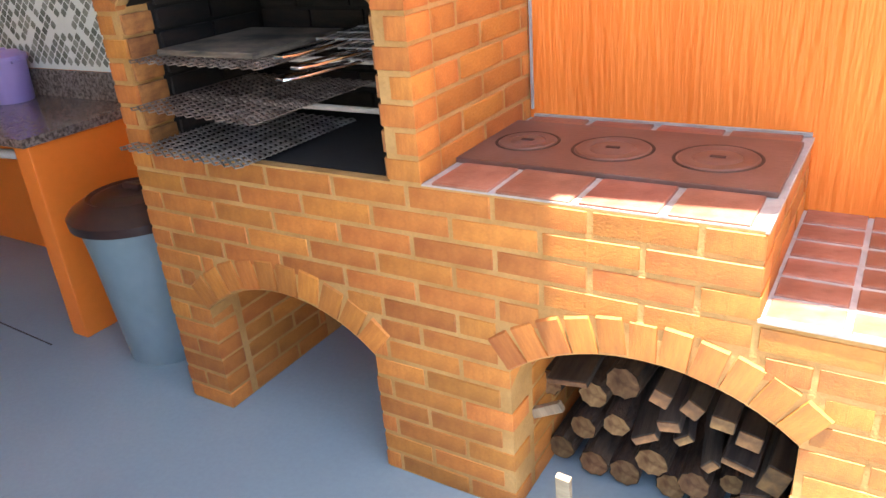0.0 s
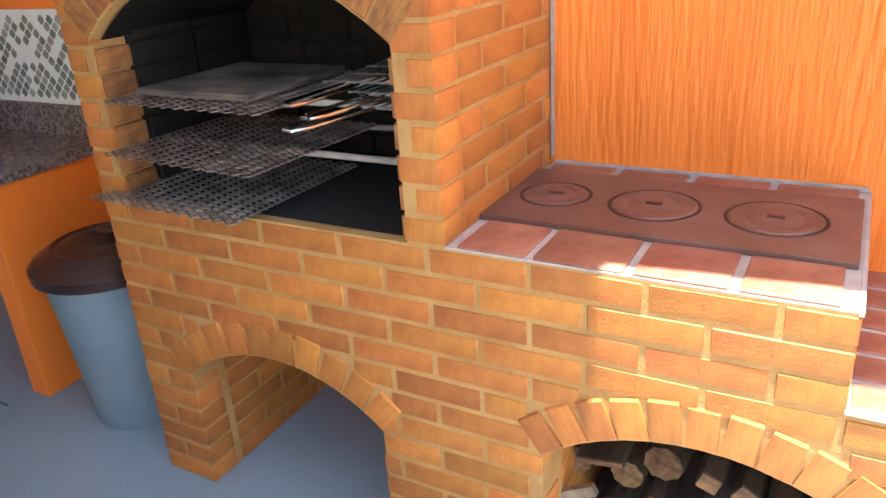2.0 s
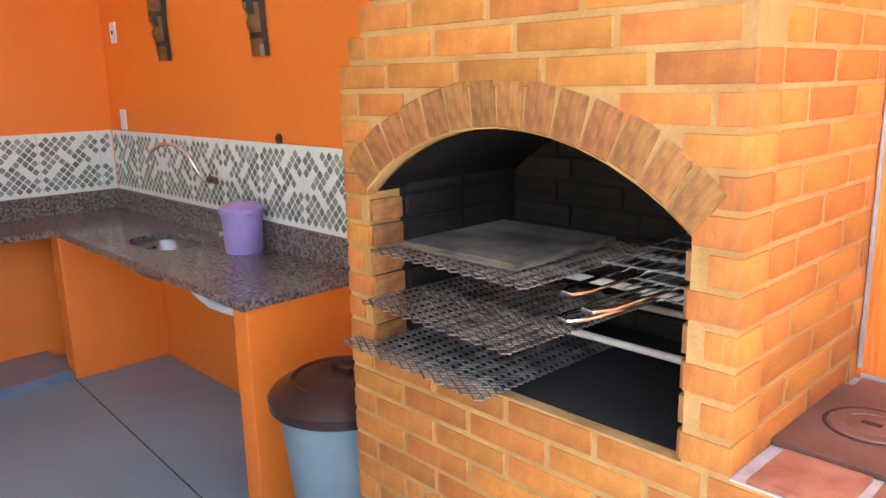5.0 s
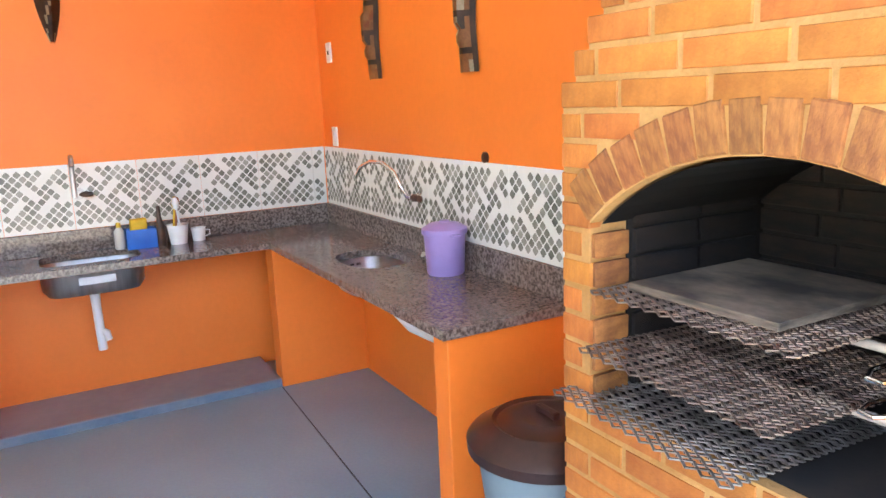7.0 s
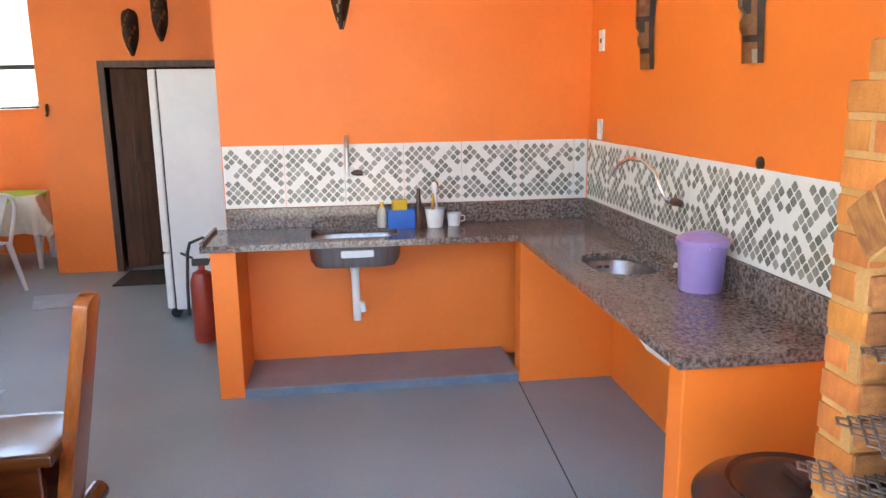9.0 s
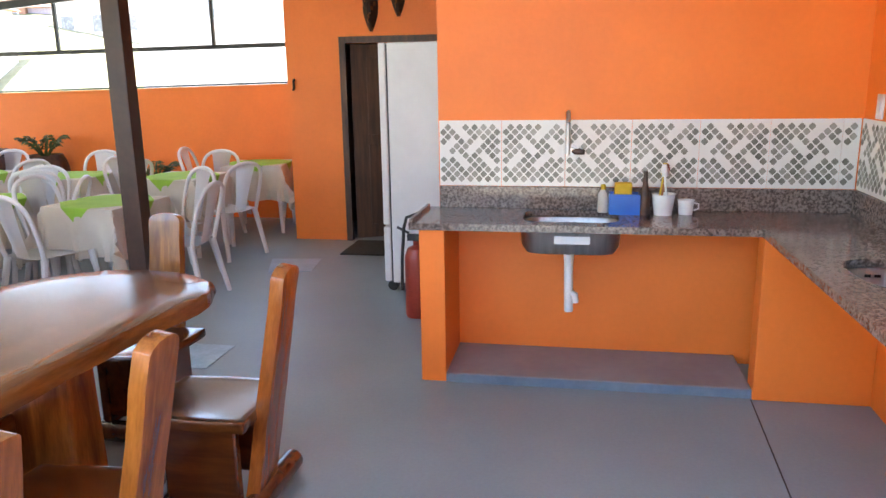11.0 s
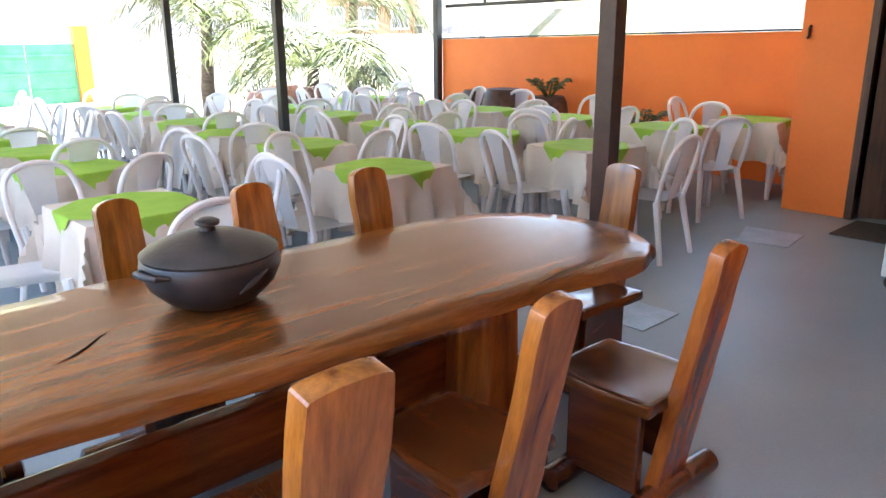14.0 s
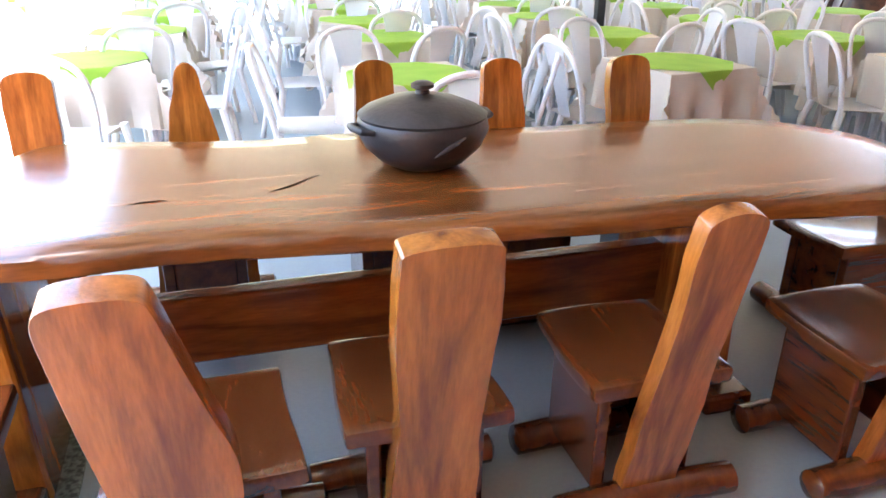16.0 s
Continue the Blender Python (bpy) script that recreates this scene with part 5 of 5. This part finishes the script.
for i in range(n):
    for j in range(8):
        a = i * 9 + j
        hb.faces.new([hb.verts[q] for q in (a, a + 1, a + 10, a + 9)])
bmesh.ops.recalc_face_normals(hb, faces=hb.faces)
structure("hillside", hb, GRASS, "dry pale green hillside beside the terrace", "hill")


def house(x, y, z, w, d, h, material, turn, label):
    hs = thing("house", label, "house", "houses on the hillside", pose(x, y, z, 0, 0, turn))
    part("wall", boxes((-w / 2, w / 2, -d / 2, d / 2, -3, h)), material, hs)
    part("roof", soften(prism([(-w / 2 - 0.4, h), (w / 2 + 0.4, h), (0, h + w * 0.2)], -d / 2 - 0.4, d / 2 + 0.4), 0.03, 1), ROOF_TILE, hs)
    storeys = int(h // 2.7)
    for s in range(storeys):
        for k in range(3):
            wx = -w / 2 + w * (k + 0.5) / 3
            for sgn in (-1, 1):
                win = part("window", boxes((wx - 0.6, wx + 0.6, sgn * d / 2 - 0.05, sgn * d / 2 + 0.05, 0.9 + s * 2.7, 2.1 + s * 2.7)), WHITE_PAINT, hs)
                part("pane", boxes((wx - 0.5, wx + 0.5, sgn * d / 2 - 0.06, sgn * d / 2 + 0.06, 1.0 + s * 2.7, 2.0 + s * 2.7)), GLASS_DARK, win)


rh = random.Random(21)
for k in range(26):
    if k < 14:
        x, y = -26 - rh.uniform(0, 34), -62 + k * 5.4
        z, turn = -1 + 2.4 * ((-24 - x) / 8) - 1, 90 + rh.uniform(-15, 15)
    else:
        x, y = -45 + (k - 14) * 7.5, -36 - rh.uniform(0, 45)
        z, turn = -1 + 3.0 * ((-30 - y) / 9) - 1, rh.uniform(-15, 15)
    mt, lab = rh.choice(((HOUSE_A, "pale rendered hillside house with a clay roof"), (HOUSE_B, "lilac-grey hillside house with a clay roof"), (HOUSE_C, "raw brick hillside house with a clay roof"), (HOUSE_A, "pale rendered hillside house with a clay roof")))
    house(x, y, z, rh.uniform(6, 9), rh.uniform(5, 8), rh.choice((3.0, 5.6, 5.8)), mt, turn, lab)

# ---------------------------------------------------------------- bricks of the barbecue, last
for k in range(14):
    z = k * CO
    right = 5.445 if z + CO < 0.745 else 5.13
    hl = [inside(ARCH1, z, z + CO), inside(ARCH2, z, z + CO)]
    course(base, 3.28, right, z, (k % 2) * BL / 2 + 0.03, hl)
voussoirs(base, ARCH1, 10)
for k in (11, 12, 13):
    side_course(base, 5.13, FRONT + 0.1, -0.01, k * CO, (k % 2) * 0.1)
voussoirs(base, ARCH2, 11)
for k in range(7):
    side_course(base, 3.47, FRONT + 0.12, -0.1, k * CO, (k % 2) * 0.1, 1)
    side_course(base, 4.568, FRONT + 0.12, -0.1, k * CO, (k % 2) * 0.1, 1)
for k in range(30):
    z = TOP + k * CO
    x0 = 3.28 if z < 1.655 else min(3.28 + 0.045 * (1 + (z - 1.655) // CO), 3.28 + 0.045 * 10)
    course(tower, x0, 4.35, z, (k % 2) * BL / 2 + 0.05, [inside(ARCH3, z, z + CO)])
    side_course(tower, 4.35, FRONT + 0.1, -0.004, z, (k % 2) * BL / 2, 1)
voussoirs(tower, ARCH3, 14, "smoked")
for k in range(6):
    for jx in (3.3765, 4.2535):
        brick(tower, (jx, FRONT + 0.055, TOP + (k + 0.5) * CO), (0.012, 0.1, CO - JT), None, "smoked")
for k in range(8):
    zz = TOP + 0.035 + k * CO
    for j in range(4):
        brick(tower, (3.48 + j * 0.222 - (k % 2) * 0.05, -0.055, zz), (0.21, 0.03, CO - JT), None, "sooty")
    brick(tower, (3.375, -0.2, zz), (0.03, 0.2, CO - JT), None, "sooty")
    brick(tower, (3.375, -0.41, zz), (0.03, 0.2, CO - JT), None, "sooty")
# flat bricks on the stove's top and on the ledge
tops = part("stove_top_joints", boxes((4.352, 5.13, FRONT, -0.006, TOP, TOP + 0.004), (5.132, 5.445, FRONT, -0.006, 0.737, 0.741)), GROUT, bbq, "pale grey joints")
part("cement_seam", boxes((4.3555, 4.3625, -0.01, -0.002, TOP + 0.03, CH - 0.02), (4.365, 5.13, -0.012, -0.002, TOP + 0.005, TOP + 0.016), (5.131, 5.4453, FRONT - 0.006, FRONT + 0.004, 0.741, 0.748), (5.128, 5.136, FRONT - 0.005, -0.01, TOP - 0.002, TOP + 0.006)), GROUT, bbq, "pale cement seam")
x = 4.37
for w in (0.17, 0.2, 0.19, 0.18):
    brick(tops, (x + w / 2, FRONT + 0.085, TOP - 0.012), (w - 0.018, 0.165, 0.045), None, "paver")
    x += w
x = 4.36
while x < 5.1:
    brick(tops, (x + 0.095, -0.05, TOP - 0.012), (0.172, 0.08, 0.045), None, "paver")
    x += 0.19
for i in range(2):
    for j in range(6):
        brick(tops, (5.212 + i * 0.155, FRONT + 0.06 + j * 0.105, 0.719), (0.142, 0.09, 0.052), None, "paver")
